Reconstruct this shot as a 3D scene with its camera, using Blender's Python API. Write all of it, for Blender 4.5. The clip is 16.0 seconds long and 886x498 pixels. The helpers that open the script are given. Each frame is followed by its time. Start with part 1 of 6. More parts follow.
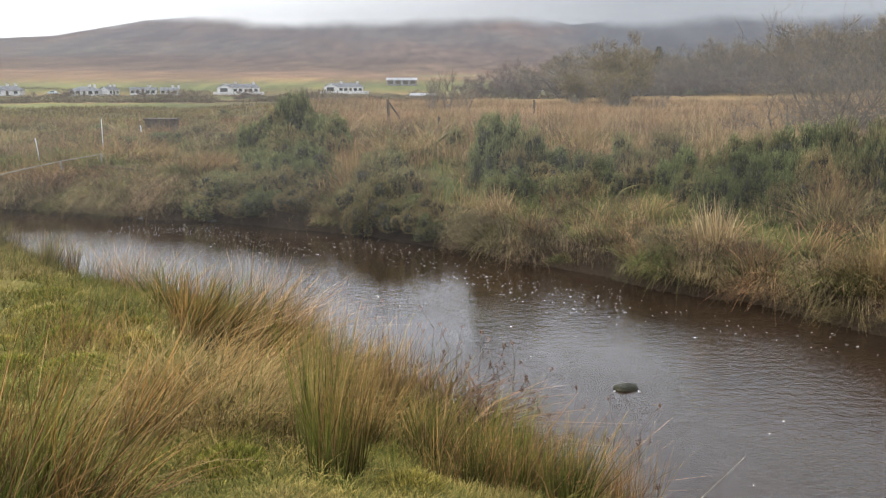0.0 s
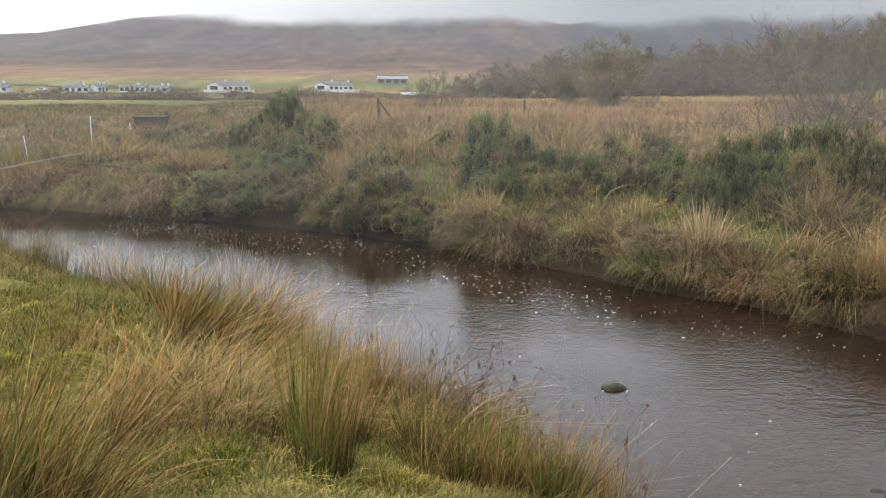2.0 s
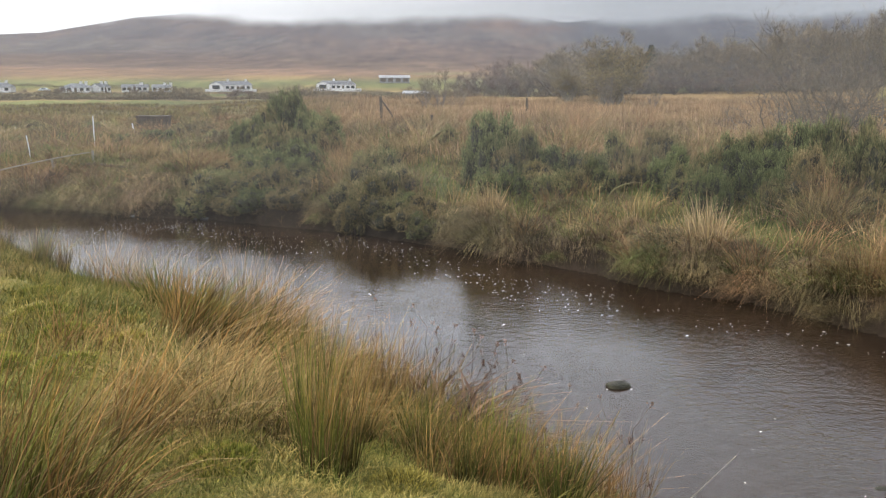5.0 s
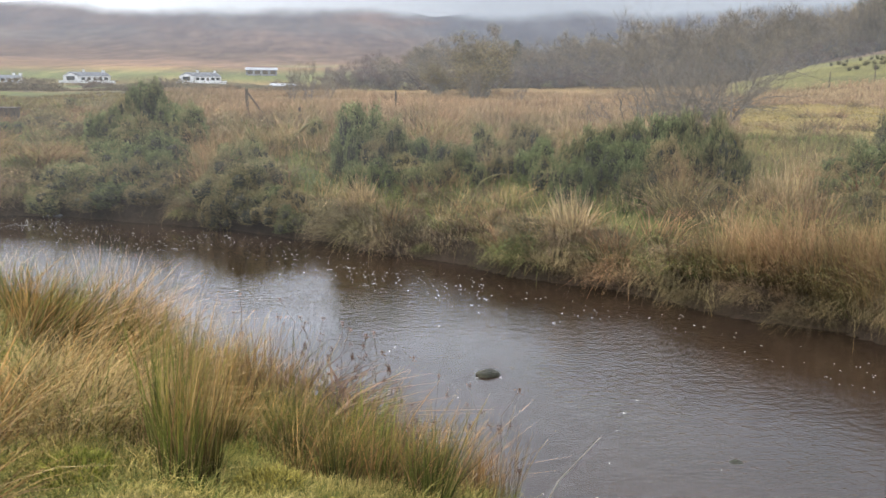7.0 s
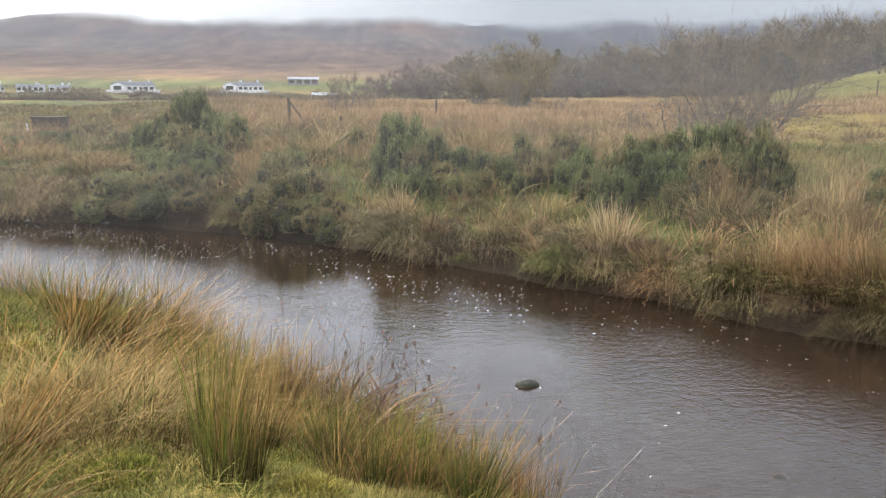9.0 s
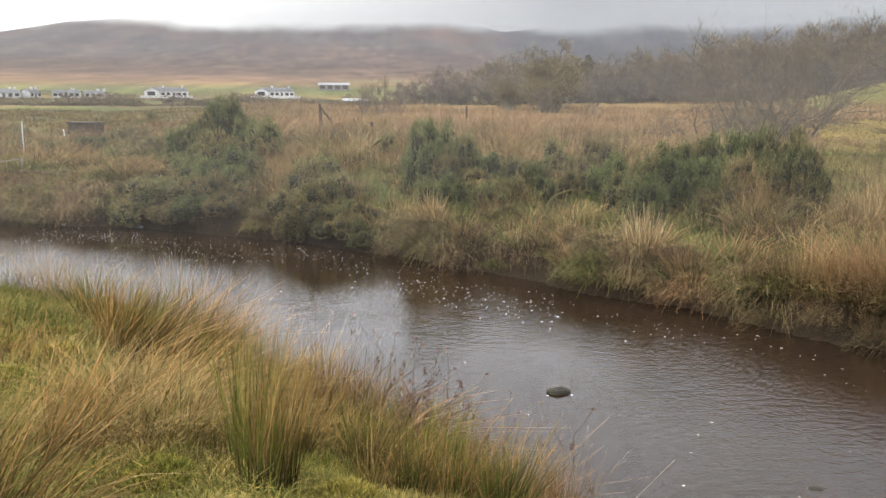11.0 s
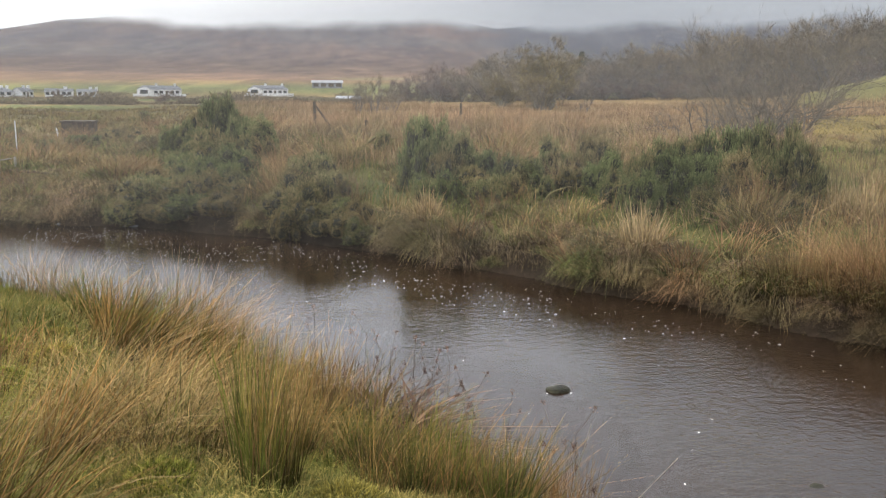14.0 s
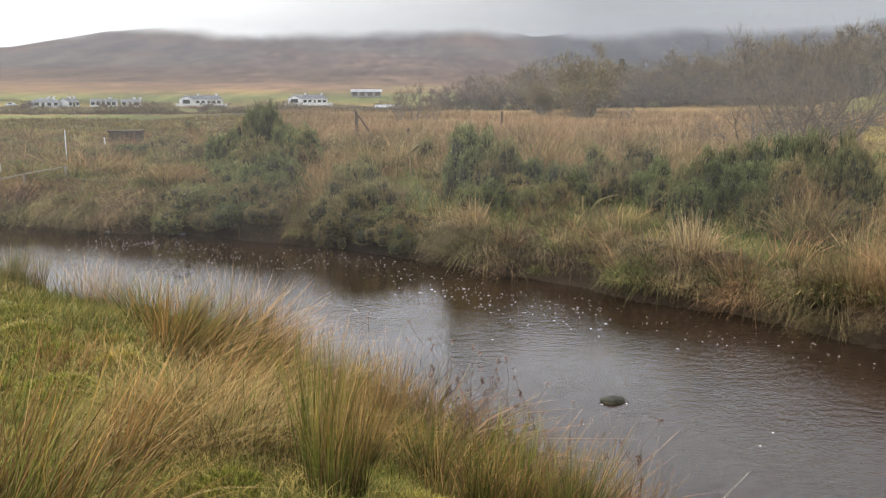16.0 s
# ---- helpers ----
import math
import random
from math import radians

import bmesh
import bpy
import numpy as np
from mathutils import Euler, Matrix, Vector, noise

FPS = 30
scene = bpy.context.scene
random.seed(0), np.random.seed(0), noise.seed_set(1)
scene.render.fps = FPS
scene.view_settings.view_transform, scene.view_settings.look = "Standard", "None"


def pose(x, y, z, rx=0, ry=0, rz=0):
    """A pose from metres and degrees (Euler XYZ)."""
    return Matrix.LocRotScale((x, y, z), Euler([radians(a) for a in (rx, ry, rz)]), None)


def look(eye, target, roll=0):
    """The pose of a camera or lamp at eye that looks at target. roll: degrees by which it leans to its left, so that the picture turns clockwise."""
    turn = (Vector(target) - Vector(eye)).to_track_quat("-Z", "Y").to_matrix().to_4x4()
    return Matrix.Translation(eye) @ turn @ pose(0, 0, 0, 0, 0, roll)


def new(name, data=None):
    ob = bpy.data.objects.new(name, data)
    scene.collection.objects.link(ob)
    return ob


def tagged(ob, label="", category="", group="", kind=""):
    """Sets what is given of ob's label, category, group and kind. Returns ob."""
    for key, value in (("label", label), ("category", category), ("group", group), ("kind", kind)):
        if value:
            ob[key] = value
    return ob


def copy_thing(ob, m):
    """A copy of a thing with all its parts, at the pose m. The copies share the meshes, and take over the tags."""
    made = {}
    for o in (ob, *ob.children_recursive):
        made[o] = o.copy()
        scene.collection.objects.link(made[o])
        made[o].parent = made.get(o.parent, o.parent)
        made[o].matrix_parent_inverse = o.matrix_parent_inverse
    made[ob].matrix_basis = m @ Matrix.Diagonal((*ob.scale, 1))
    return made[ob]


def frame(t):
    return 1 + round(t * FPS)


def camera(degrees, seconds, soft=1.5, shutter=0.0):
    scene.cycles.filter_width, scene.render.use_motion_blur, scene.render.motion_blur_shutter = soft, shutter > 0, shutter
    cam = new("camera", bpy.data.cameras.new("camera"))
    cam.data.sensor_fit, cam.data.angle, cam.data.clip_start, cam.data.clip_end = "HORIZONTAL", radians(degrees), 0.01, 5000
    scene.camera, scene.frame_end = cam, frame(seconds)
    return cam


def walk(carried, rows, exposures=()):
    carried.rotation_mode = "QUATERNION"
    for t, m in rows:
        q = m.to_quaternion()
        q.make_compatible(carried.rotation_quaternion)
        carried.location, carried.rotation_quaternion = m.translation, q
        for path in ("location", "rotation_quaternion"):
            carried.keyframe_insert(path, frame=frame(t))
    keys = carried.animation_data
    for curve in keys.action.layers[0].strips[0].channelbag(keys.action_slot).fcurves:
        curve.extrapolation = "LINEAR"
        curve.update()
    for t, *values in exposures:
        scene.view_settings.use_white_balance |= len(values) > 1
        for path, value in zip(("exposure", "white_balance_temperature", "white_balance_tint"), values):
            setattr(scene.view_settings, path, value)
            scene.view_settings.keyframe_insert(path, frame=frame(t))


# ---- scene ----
cam = camera(52.7, 16.0, soft=1.25, shutter=0.5)
PATH = [
    (0, (-0.051, -0.288, 2.461), (-0.052, 1.68, 2.103), 0.0),
    (0.5, (-0.052, -0.289, 2.462), (-0.056, 1.677, 2.099), 0.0),
    (1, (-0.051, -0.294, 2.466), (-0.054, 1.673, 2.104), 0.1),
    (1.5, (-0.046, -0.293, 2.466), (-0.039, 1.674, 2.103), 0.2),
    (2, (-0.044, -0.295, 2.469), (-0.023, 1.672, 2.109), 0.3),
    (2.5, (-0.045, -0.295, 2.471), (-0.016, 1.673, 2.115), 0.4),
    (3, (-0.04, -0.292, 2.469), (-0.009, 1.677, 2.115), 0.3),
    (5.5, (-0.055, -0.29, 2.465), (-0.041, 1.677, 2.101), 0.1),
    (6, (-0.043, -0.271, 2.462), (0.005, 1.696, 2.102), 0.4),
    (6.5, (-0.019, -0.263, 2.455), (0.197, 1.693, 2.097), 0.9),
    (7, (-0.017, -0.239, 2.44), (0.282, 1.703, 2.065), 0.6),
    (7.5, (-0.013, -0.211, 2.43), (0.348, 1.718, 2.047), 0.8),
    (8, (-0.027, -0.228, 2.438), (0.303, 1.708, 2.06), 0.8),
    (8.5, (-0.029, -0.246, 2.446), (0.226, 1.704, 2.081), 0.5),
    (11, (-0.052, -0.26, 2.458), (0.096, 1.704, 2.113), 0.5),
    (11.5, (-0.069, -0.252, 2.458), (0.021, 1.718, 2.122), 0.2),
    (12, (-0.063, -0.254, 2.455), (0.004, 1.718, 2.125), 0.2),
    (12.5, (-0.046, -0.255, 2.457), (0.106, 1.711, 2.121), 0.2),
    (13, (-0.048, -0.252, 2.451), (0.129, 1.71, 2.106), 0.1),
    (13.5, (-0.066, -0.248, 2.456), (0.105, 1.714, 2.104), 0.3),
    (14, (-0.085, -0.229, 2.46), (0.076, 1.734, 2.109), 0.3),
    (14.5, (-0.126, -0.216, 2.462), (0.026, 1.748, 2.119), 0.4),
    (15, (-0.163, -0.204, 2.457), (-0.034, 1.763, 2.118), 0.4),
    (15.5, (-0.19, -0.197, 2.454), (-0.094, 1.772, 2.118), 0.1),
    (16, (-0.207, -0.167, 2.451), (-0.13, 1.804, 2.118), -0.0),
]
walk(cam, [(t, look(eye, target, roll)) for t, eye, target, roll in PATH],
     exposures=[(0, 0.92, 6500, 10), (5.5, 0.92, 6500, 10), (6.5, 1.0, 6400, 10), (7, 1.18, 6250, 10), (7.5, 1.29, 6150, 10), (8.5, 1.22, 6250, 10), (11, 1.08, 6750, 10),
                (12, 0.98, 6900, 10), (13, 0.93, 6750, 10), (14, 0.92, 6550, 10), (15, 0.92, 6600, 10), (16, 0.92, 6650, 10)])

# ---- world, sun ----
SKY_TOP, SKY_LOW = (1.19, 1.25, 1.36), (0.81, 0.86, 0.96)
world = bpy.data.worlds.new("overcast_sky")
scene.world = world
world.use_nodes = True
wt = world.node_tree
wt.nodes.clear()
w_out = wt.nodes.new("ShaderNodeOutputWorld")
w_bg = wt.nodes.new("ShaderNodeBackground")
w_sky = wt.nodes.new("ShaderNodeTexSky")
w_sky.sky_type, w_sky.sun_disc = "NISHITA", False
w_sky.sun_elevation, w_sky.sun_rotation = radians(28), radians(-60)
w_sky.dust_density, w_sky.air_density = 4.0, 1.0
w_geo = wt.nodes.new("ShaderNodeTexCoord")
w_sep = wt.nodes.new("ShaderNodeSeparateXYZ")
w_ramp = wt.nodes.new("ShaderNodeValToRGB")
w_ramp.color_ramp.elements[0].position, w_ramp.color_ramp.elements[0].color = 0.0, (*SKY_LOW, 1)
w_ramp.color_ramp.elements[1].position, w_ramp.color_ramp.elements[1].color = 0.75, (*SKY_TOP, 1)
w_mul = wt.nodes.new("ShaderNodeMix")
w_mul.data_type, w_mul.blend_type = "RGBA", "MULTIPLY"
w_mul.inputs[0].default_value = 1.0
w_mul.inputs[7].default_value = (0.1, 0.1, 0.1, 1)
w_mix = wt.nodes.new("ShaderNodeMix")
w_mix.data_type = "RGBA"
w_mix.inputs[0].default_value = 0.92
wt.links.new(w_geo.outputs["Generated"], w_sep.inputs[0])
wt.links.new(w_sep.outputs["Z"], w_ramp.inputs[0])
wt.links.new(w_sky.outputs[0], w_mul.inputs[6])
wt.links.new(w_mul.outputs[2], w_mix.inputs[6])
wt.links.new(w_ramp.outputs[0], w_mix.inputs[7])
w_side = wt.nodes.new("ShaderNodeMapRange")
w_side.inputs["From Min"].default_value, w_side.inputs["From Max"].default_value = -0.4, 0.75
w_side.inputs["To Min"].default_value, w_side.inputs["To Max"].default_value = 1.17, 0.50
w_dim = wt.nodes.new("ShaderNodeMix")
w_dim.data_type, w_dim.blend_type = "RGBA", "MULTIPLY"
w_dim.inputs[0].default_value = 1.0
wt.links.new(w_sep.outputs["X"], w_side.inputs["Value"])
wt.links.new(w_mix.outputs[2], w_dim.inputs[6])
wt.links.new(w_side.outputs[0], w_dim.inputs[7])
wt.links.new(w_dim.outputs[2], w_bg.inputs[0])
w_bg.inputs[1].default_value = 1.0
wt.links.new(w_bg.outputs[0], w_out.inputs[0])

sun = new("sun", bpy.data.lights.new("sun", "SUN"))
sun.data.energy, sun.data.angle, sun.data.color = 0.8, radians(25), (1.0, 0.96, 0.9)
sun.matrix_world = look((0, 0, 0), (0.72, -0.35, -0.6))


# ---- materials ----
def material(name, rough=0.8, spec=0.2):
    """An empty principled material: the material, its tree, its shader node."""
    m = bpy.data.materials.new(name)
    m.use_nodes = True
    bsdf = m.node_tree.nodes["Principled BSDF"]
    bsdf.inputs["Roughness"].default_value = rough
    bsdf.inputs["Specular IOR Level"].default_value = spec
    return m, m.node_tree, bsdf


def node(t, kind, **values):
    n = t.nodes.new(kind)
    for key, value in values.items():
        n.inputs[key].default_value = value
    return n


def mix(t, fac, a, b, blend="MIX"):
    n = t.nodes.new("ShaderNodeMix")
    n.data_type, n.blend_type = "RGBA", blend
    for slot, v in ((0, fac), (6, a), (7, b)):
        if isinstance(v, (int, float)):
            n.inputs[slot].default_value = v
        elif isinstance(v, tuple):
            n.inputs[slot].default_value = (*v, 1) if len(v) == 3 else v
        else:
            t.links.new(v, n.inputs[slot])
    return n.outputs[2]


def ramp(t, value, *stops):
    n = t.nodes.new("ShaderNodeValToRGB")
    while len(n.color_ramp.elements) < len(stops):
        n.color_ramp.elements.new(0.5)
    for e, (p, c) in zip(n.color_ramp.elements, stops):
        e.position, e.color = p, (*c, 1)
    t.links.new(value, n.inputs[0])
    return n.outputs[0]


def noise_at(t, scale, detail=4.0, stretch=(1, 1, 1), rough=0.55):
    """Noise over the world's own metres."""
    c = t.nodes.new("ShaderNodeNewGeometry")
    m = t.nodes.new("ShaderNodeMapping")
    m.inputs["Scale"].default_value = stretch
    n = node(t, "ShaderNodeTexNoise", Scale=scale, Detail=detail, Roughness=rough)
    t.links.new(c.outputs["Position"], m.inputs[0])
    t.links.new(m.outputs[0], n.inputs["Vector"])
    return n.outputs[0]


def bump(t, bsdf, height, strength, distance):
    b = node(t, "ShaderNodeBump", Strength=strength, Distance=distance)
    t.links.new(height, b.inputs["Height"])
    t.links.new(b.outputs[0], bsdf.inputs["Normal"])


def blade_material(name, foot, tip, foot_b, tip_b, patch=0.5, rough=0.75, thin=0.0, vary=0.0, even=1.3):
    """Blades that go from one colour at the foot to another at the tip, two kinds mixed blade by blade and patch by patch."""
    m, t, b = material(name, rough, 0.15)
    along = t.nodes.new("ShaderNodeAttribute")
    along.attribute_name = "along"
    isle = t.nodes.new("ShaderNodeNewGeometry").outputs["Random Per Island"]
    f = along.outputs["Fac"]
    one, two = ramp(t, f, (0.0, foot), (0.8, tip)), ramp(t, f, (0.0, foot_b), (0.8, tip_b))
    n = noise_at(t, patch, 3)
    add = t.nodes.new("ShaderNodeMath")
    add.operation = "MULTIPLY_ADD"
    t.links.new(n, add.inputs[0])
    add.inputs[1].default_value = 2.6
    seed = isle
    if vary:
        # clump by clump, as well as blade by blade
        info, own = t.nodes.new("ShaderNodeObjectInfo"), t.nodes.new("ShaderNodeMath")
        own.operation = "MULTIPLY_ADD"
        t.links.new(info.outputs["Random"], own.inputs[0])
        own.inputs[1].default_value = 1.6
        half = t.nodes.new("ShaderNodeMath")
        half.operation = "MULTIPLY_ADD"
        half.inputs[1].default_value, half.inputs[2].default_value = 0.6, -0.6
        t.links.new(isle, half.inputs[0])
        t.links.new(half.outputs[0], own.inputs[2])
        seed = own.outputs[0]
    t.links.new(seed, add.inputs[2])
    sub = t.nodes.new("ShaderNodeMath")
    sub.operation = "SUBTRACT"
    sub.inputs[1].default_value = even
    t.links.new(add.outputs[0], sub.inputs[0])
    sub.use_clamp = True
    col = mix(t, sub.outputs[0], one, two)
    tone = ramp(t, isle, (0.0, (0.4, 0.4, 0.4)), (0.75, (1.15, 1.13, 1.1)), (1.0, (1.75, 1.68, 1.6)))
    col = mix(t, 1.0, col, tone, "MULTIPLY")
    col = mix(t, 0.8, col, ramp(t, noise_at(t, patch * 2.3, 4), (0.3, (0.55, 0.57, 0.55)), (0.68, (1.3, 1.28, 1.25))), "MULTIPLY")
    if vary:
        shade = node(t, "ShaderNodeMath")
        shade.operation = "FRACT"
        times = t.nodes.new("ShaderNodeMath")
        times.operation = "MULTIPLY"
        times.inputs[1].default_value = 7.3
        t.links.new(info.outputs["Random"], times.inputs[0])
        t.links.new(times.outputs[0], shade.inputs[0])
        col = mix(t, vary, col, ramp(t, shade.outputs[0], (0.0, (0.55, 0.55, 0.55)), (1.0, (1.35, 1.3, 1.25))), "MULTIPLY")
    t.links.new(col, b.inputs["Base Color"])
    if thin:
        through_light, both = t.nodes.new("ShaderNodeBsdfTranslucent"), t.nodes.new("ShaderNodeMixShader")
        both.inputs[0].default_value = thin
        t.links.new(col, through_light.inputs[0])
        t.links.new(b.outputs[0], both.inputs[1])
        t.links.new(through_light.outputs[0], both.inputs[2])
        t.links.new(both.outputs[0], t.nodes["Material Output"].inputs[0])
    return m


def speckled(name, a, b_col, scale, rough=0.85, spec=0.2, relief=0.3, depth=0.02, c=None):
    """Two colours by coarse noise, broken by fine noise, with relief."""
    m, t, b = material(name, rough, spec)
    coarse, fine = noise_at(t, scale, 5), noise_at(t, scale * 9, 4)
    col = ramp(t, coarse, (0.35, a), (0.65, b_col))
    if c:
        col = mix(t, ramp(t, fine, (0.5, (0, 0, 0)), (0.62, (1, 1, 1))), col, c)
    col = mix(t, 0.6, col, ramp(t, fine, (0.25, (0.45, 0.45, 0.45)), (0.75, (1.0, 1.0, 1.0))), "MULTIPLY")
    t.links.new(col, b.inputs["Base Color"])
    bump(t, b, fine, relief, depth)
    return m


def ground_material():
    """Turf, peat, fields, moor and heather, by the colour that the sheet carries, with grain over it."""
    m, t, b = material("turf_and_moor", 0.95, 0.08)
    a = t.nodes.new("ShaderNodeVertexColor")
    a.layer_name = "cover"
    near, mid, far, vast = noise_at(t, 14, 5), noise_at(t, 0.6, 6), noise_at(t, 0.045, 8, (1.6, 0.45, 1), 0.62), noise_at(t, 0.009, 8, (1.5, 0.5, 1), 0.62)
    col = mix(t, 0.75, a.outputs[0], ramp(t, near, (0.2, (0.5, 0.5, 0.5)), (0.8, (1.25, 1.25, 1.25))), "MULTIPLY")
    col = mix(t, 0.6, col, ramp(t, mid, (0.25, (0.6, 0.62, 0.6)), (0.75, (1.3, 1.25, 1.2))), "MULTIPLY")
    col = mix(t, 0.6, col, ramp(t, far, (0.35, (0.55, 0.55, 0.58)), (0.65, (1.55, 1.48, 1.38))), "MULTIPLY")
    col = mix(t, 0.55, col, ramp(t, vast, (0.4, (0.55, 0.56, 0.62)), (0.6, (1.4, 1.35, 1.25))), "MULTIPLY")
    t.links.new(col, b.inputs["Base Color"])
    bump(t, b, near, 0.5, 0.04)
    return m


def water_material():
    """Brown peat water: dark body, mirror skin, fine ripples."""
    m, t, b = material("peat_water", 0.04, 0.5)
    b.inputs["IOR"].default_value = 1.36
    body = ramp(t, noise_at(t, 0.7, 4), (0.3, (0.022, 0.0135, 0.008)), (0.7, (0.036, 0.022, 0.013)))
    t.links.new(body, b.inputs["Base Color"])
    long_w, small = noise_at(t, 9.0, 2, (0.85, 1.15, 1), 0.5), noise_at(t, 24, 3, (0.85, 1.15, 1), 0.55)
    x = t.nodes.new("ShaderNodeSeparateXYZ")
    t.links.new(t.nodes.new("ShaderNodeNewGeometry").outputs["Position"], x.inputs[0])
    run = node(t, "ShaderNodeMapRange", **{"From Min": -1.5, "From Max": 3.5, "To Min": 0.75, "To Max": 1.35})
    t.links.new(x.outputs["X"], run.inputs["Value"])
    pace = mix(t, 1.0, ramp(t, noise_at(t, 0.5, 2), (0.35, (0.4, 0.4, 0.4)), (0.65, (1, 1, 1))), run.outputs[0], "MULTIPLY")
    both = mix(t, 0.4, long_w, small)
    bump(t, b, mix(t, 1.0, both, pace, "MULTIPLY"), 0.5, 0.020)
    return m


def mist_material(name, tone, low, high, thick, top):
    """Thin drifting mist that scatters the daylight: clear near the ground, thickest at mid height, clear again above."""
    m = bpy.data.materials.new(name)
    m.use_nodes = True
    t = m.node_tree
    t.nodes.clear()
    out, dif, tra, clear, body, sh = (t.nodes.new("ShaderNode" + k) for k in ("OutputMaterial", "BsdfDiffuse", "BsdfTranslucent", "BsdfTransparent", "MixShader", "MixShader"))
    dif.inputs[0].default_value = tra.inputs[0].default_value = (*tone, 1)
    s = t.nodes.new("ShaderNodeSeparateXYZ")
    t.links.new(t.nodes.new("ShaderNodeNewGeometry").outputs["Position"], s.inputs[0])
    up = node(t, "ShaderNodeMapRange", **{"From Min": low, "From Max": high, "To Max": thick})
    up.interpolation_type = "SMOOTHSTEP"
    fade = node(t, "ShaderNodeMapRange", **{"From Min": top[0], "From Max": top[1], "To Min": 1.0, "To Max": 0.0})
    fade.interpolation_type = "SMOOTHSTEP"
    for r in (up, fade):
        t.links.new(s.outputs["Z"], r.inputs["Value"])
    k = t.nodes.new("ShaderNodeMath")
    k.operation = "MULTIPLY"
    t.links.new(up.outputs[0], k.inputs[0])
    t.links.new(fade.outputs[0], k.inputs[1])
    t.links.new(k.outputs[0], sh.inputs[0])
    t.links.new(dif.outputs[0], body.inputs[1])
    t.links.new(tra.outputs[0], body.inputs[2])
    t.links.new(clear.outputs[0], sh.inputs[1])
    t.links.new(body.outputs[0], sh.inputs[2])
    t.links.new(sh.outputs[0], out.inputs[0])
    return m


def sheet_glow(name, left, right, low, high, haze=1.0, top=None, size=1.0):
    """A cloud sheet that is clear below one height and thick above another."""
    m = bpy.data.materials.new(name)
    m.use_nodes = True
    t = m.node_tree
    t.nodes.clear()
    out, glow, clear, sh = (t.nodes.new("ShaderNode" + k) for k in ("OutputMaterial", "Emission", "BsdfTransparent", "MixShader"))
    g = t.nodes.new("ShaderNodeNewGeometry")
    s = t.nodes.new("ShaderNodeSeparateXYZ")
    t.links.new(g.outputs["Position"], s.inputs[0])
    side = node(t, "ShaderNodeMapRange", **{"From Min": -600.0 * size, "From Max": 250.0 * size})
    t.links.new(s.outputs["X"], side.inputs["Value"])
    wisp = noise_at(t, 0.006, 5, (1, 1, 2.5))
    w = t.nodes.new("ShaderNodeMath")
    w.operation = "MULTIPLY_ADD"
    w.inputs[1].default_value = 46.0
    t.links.new(wisp, w.inputs[0])
    t.links.new(s.outputs["Z"], w.inputs[2])
    up = node(t, "ShaderNodeMapRange", **{"From Min": low + 23, "From Max": high + 23, "To Max": haze})
    up.interpolation_type = "SMOOTHSTEP"
    t.links.new(w.outputs[0], up.inputs["Value"])
    fac = up.outputs[0]
    if top:
        fade = node(t, "ShaderNodeMapRange", **{"From Min": top[0], "From Max": top[1], "To Min": 1.0, "To Max": 0.0})
        t.links.new(s.outputs["Z"], fade.inputs["Value"])
        k = t.nodes.new("ShaderNodeMath")
        k.operation = "MULTIPLY"
        t.links.new(fac, k.inputs[0])
        t.links.new(fade.outputs[0], k.inputs[1])
        fac = k.outputs[0]
    soft = ramp(t, noise_at(t, 0.004, 4, (1, 1, 3)), (0.3, (0.93, 0.93, 0.93)), (0.7, (1.05, 1.05, 1.05)))
    t.links.new(mix(t, 1.0, mix(t, side.outputs[0], left, right), soft, "MULTIPLY"), glow.inputs[0])
    t.links.new(fac, sh.inputs[0])
    t.links.new(clear.outputs[0], sh.inputs[1])
    t.links.new(glow.outputs[0], sh.inputs[2])
    t.links.new(sh.outputs[0], out.inputs[0])
    return m


M_GROUND, M_WATER = ground_material(), water_material()
M_CLOUD = sheet_glow("low_cloud", (0.80, 0.81, 0.82), (0.265, 0.285, 0.31), 77, 98, 1.0, (190, 300))
M_CLOUD_FAR = sheet_glow("far_low_cloud", (0.80, 0.81, 0.82), (0.265, 0.285, 0.31), -400, -300, 1.0, (620, 980), 3.2)
M_MIST = mist_material("valley_mist", (0.545, 0.56, 0.61), 2, 70, 0.21, (75, 110))
M_HAZE = mist_material("river_haze", (0.57, 0.545, 0.50), 0.05, 1.1, 0.048, (2.4, 4.2))
M_MIST_NEAR = mist_material("wood_mist", (0.62, 0.63, 0.65), 0.5, 3.5, 0.09, (9, 22))
# Grass and rush feet are darker: own decay, plus shade painted between stems.
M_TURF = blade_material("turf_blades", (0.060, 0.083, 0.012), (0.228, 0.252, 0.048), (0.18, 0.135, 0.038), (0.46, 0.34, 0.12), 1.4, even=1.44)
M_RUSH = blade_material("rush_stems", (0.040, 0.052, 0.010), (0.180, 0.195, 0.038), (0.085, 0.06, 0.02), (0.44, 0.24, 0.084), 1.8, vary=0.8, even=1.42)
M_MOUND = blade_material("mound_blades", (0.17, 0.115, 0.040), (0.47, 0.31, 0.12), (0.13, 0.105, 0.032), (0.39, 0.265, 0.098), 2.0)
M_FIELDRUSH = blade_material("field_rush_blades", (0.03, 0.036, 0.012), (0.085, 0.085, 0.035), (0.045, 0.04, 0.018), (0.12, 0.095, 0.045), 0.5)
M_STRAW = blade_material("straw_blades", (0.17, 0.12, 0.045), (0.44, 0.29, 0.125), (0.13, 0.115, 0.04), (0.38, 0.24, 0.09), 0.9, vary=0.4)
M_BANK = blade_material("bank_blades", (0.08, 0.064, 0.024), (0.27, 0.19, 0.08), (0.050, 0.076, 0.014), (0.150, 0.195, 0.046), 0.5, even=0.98)
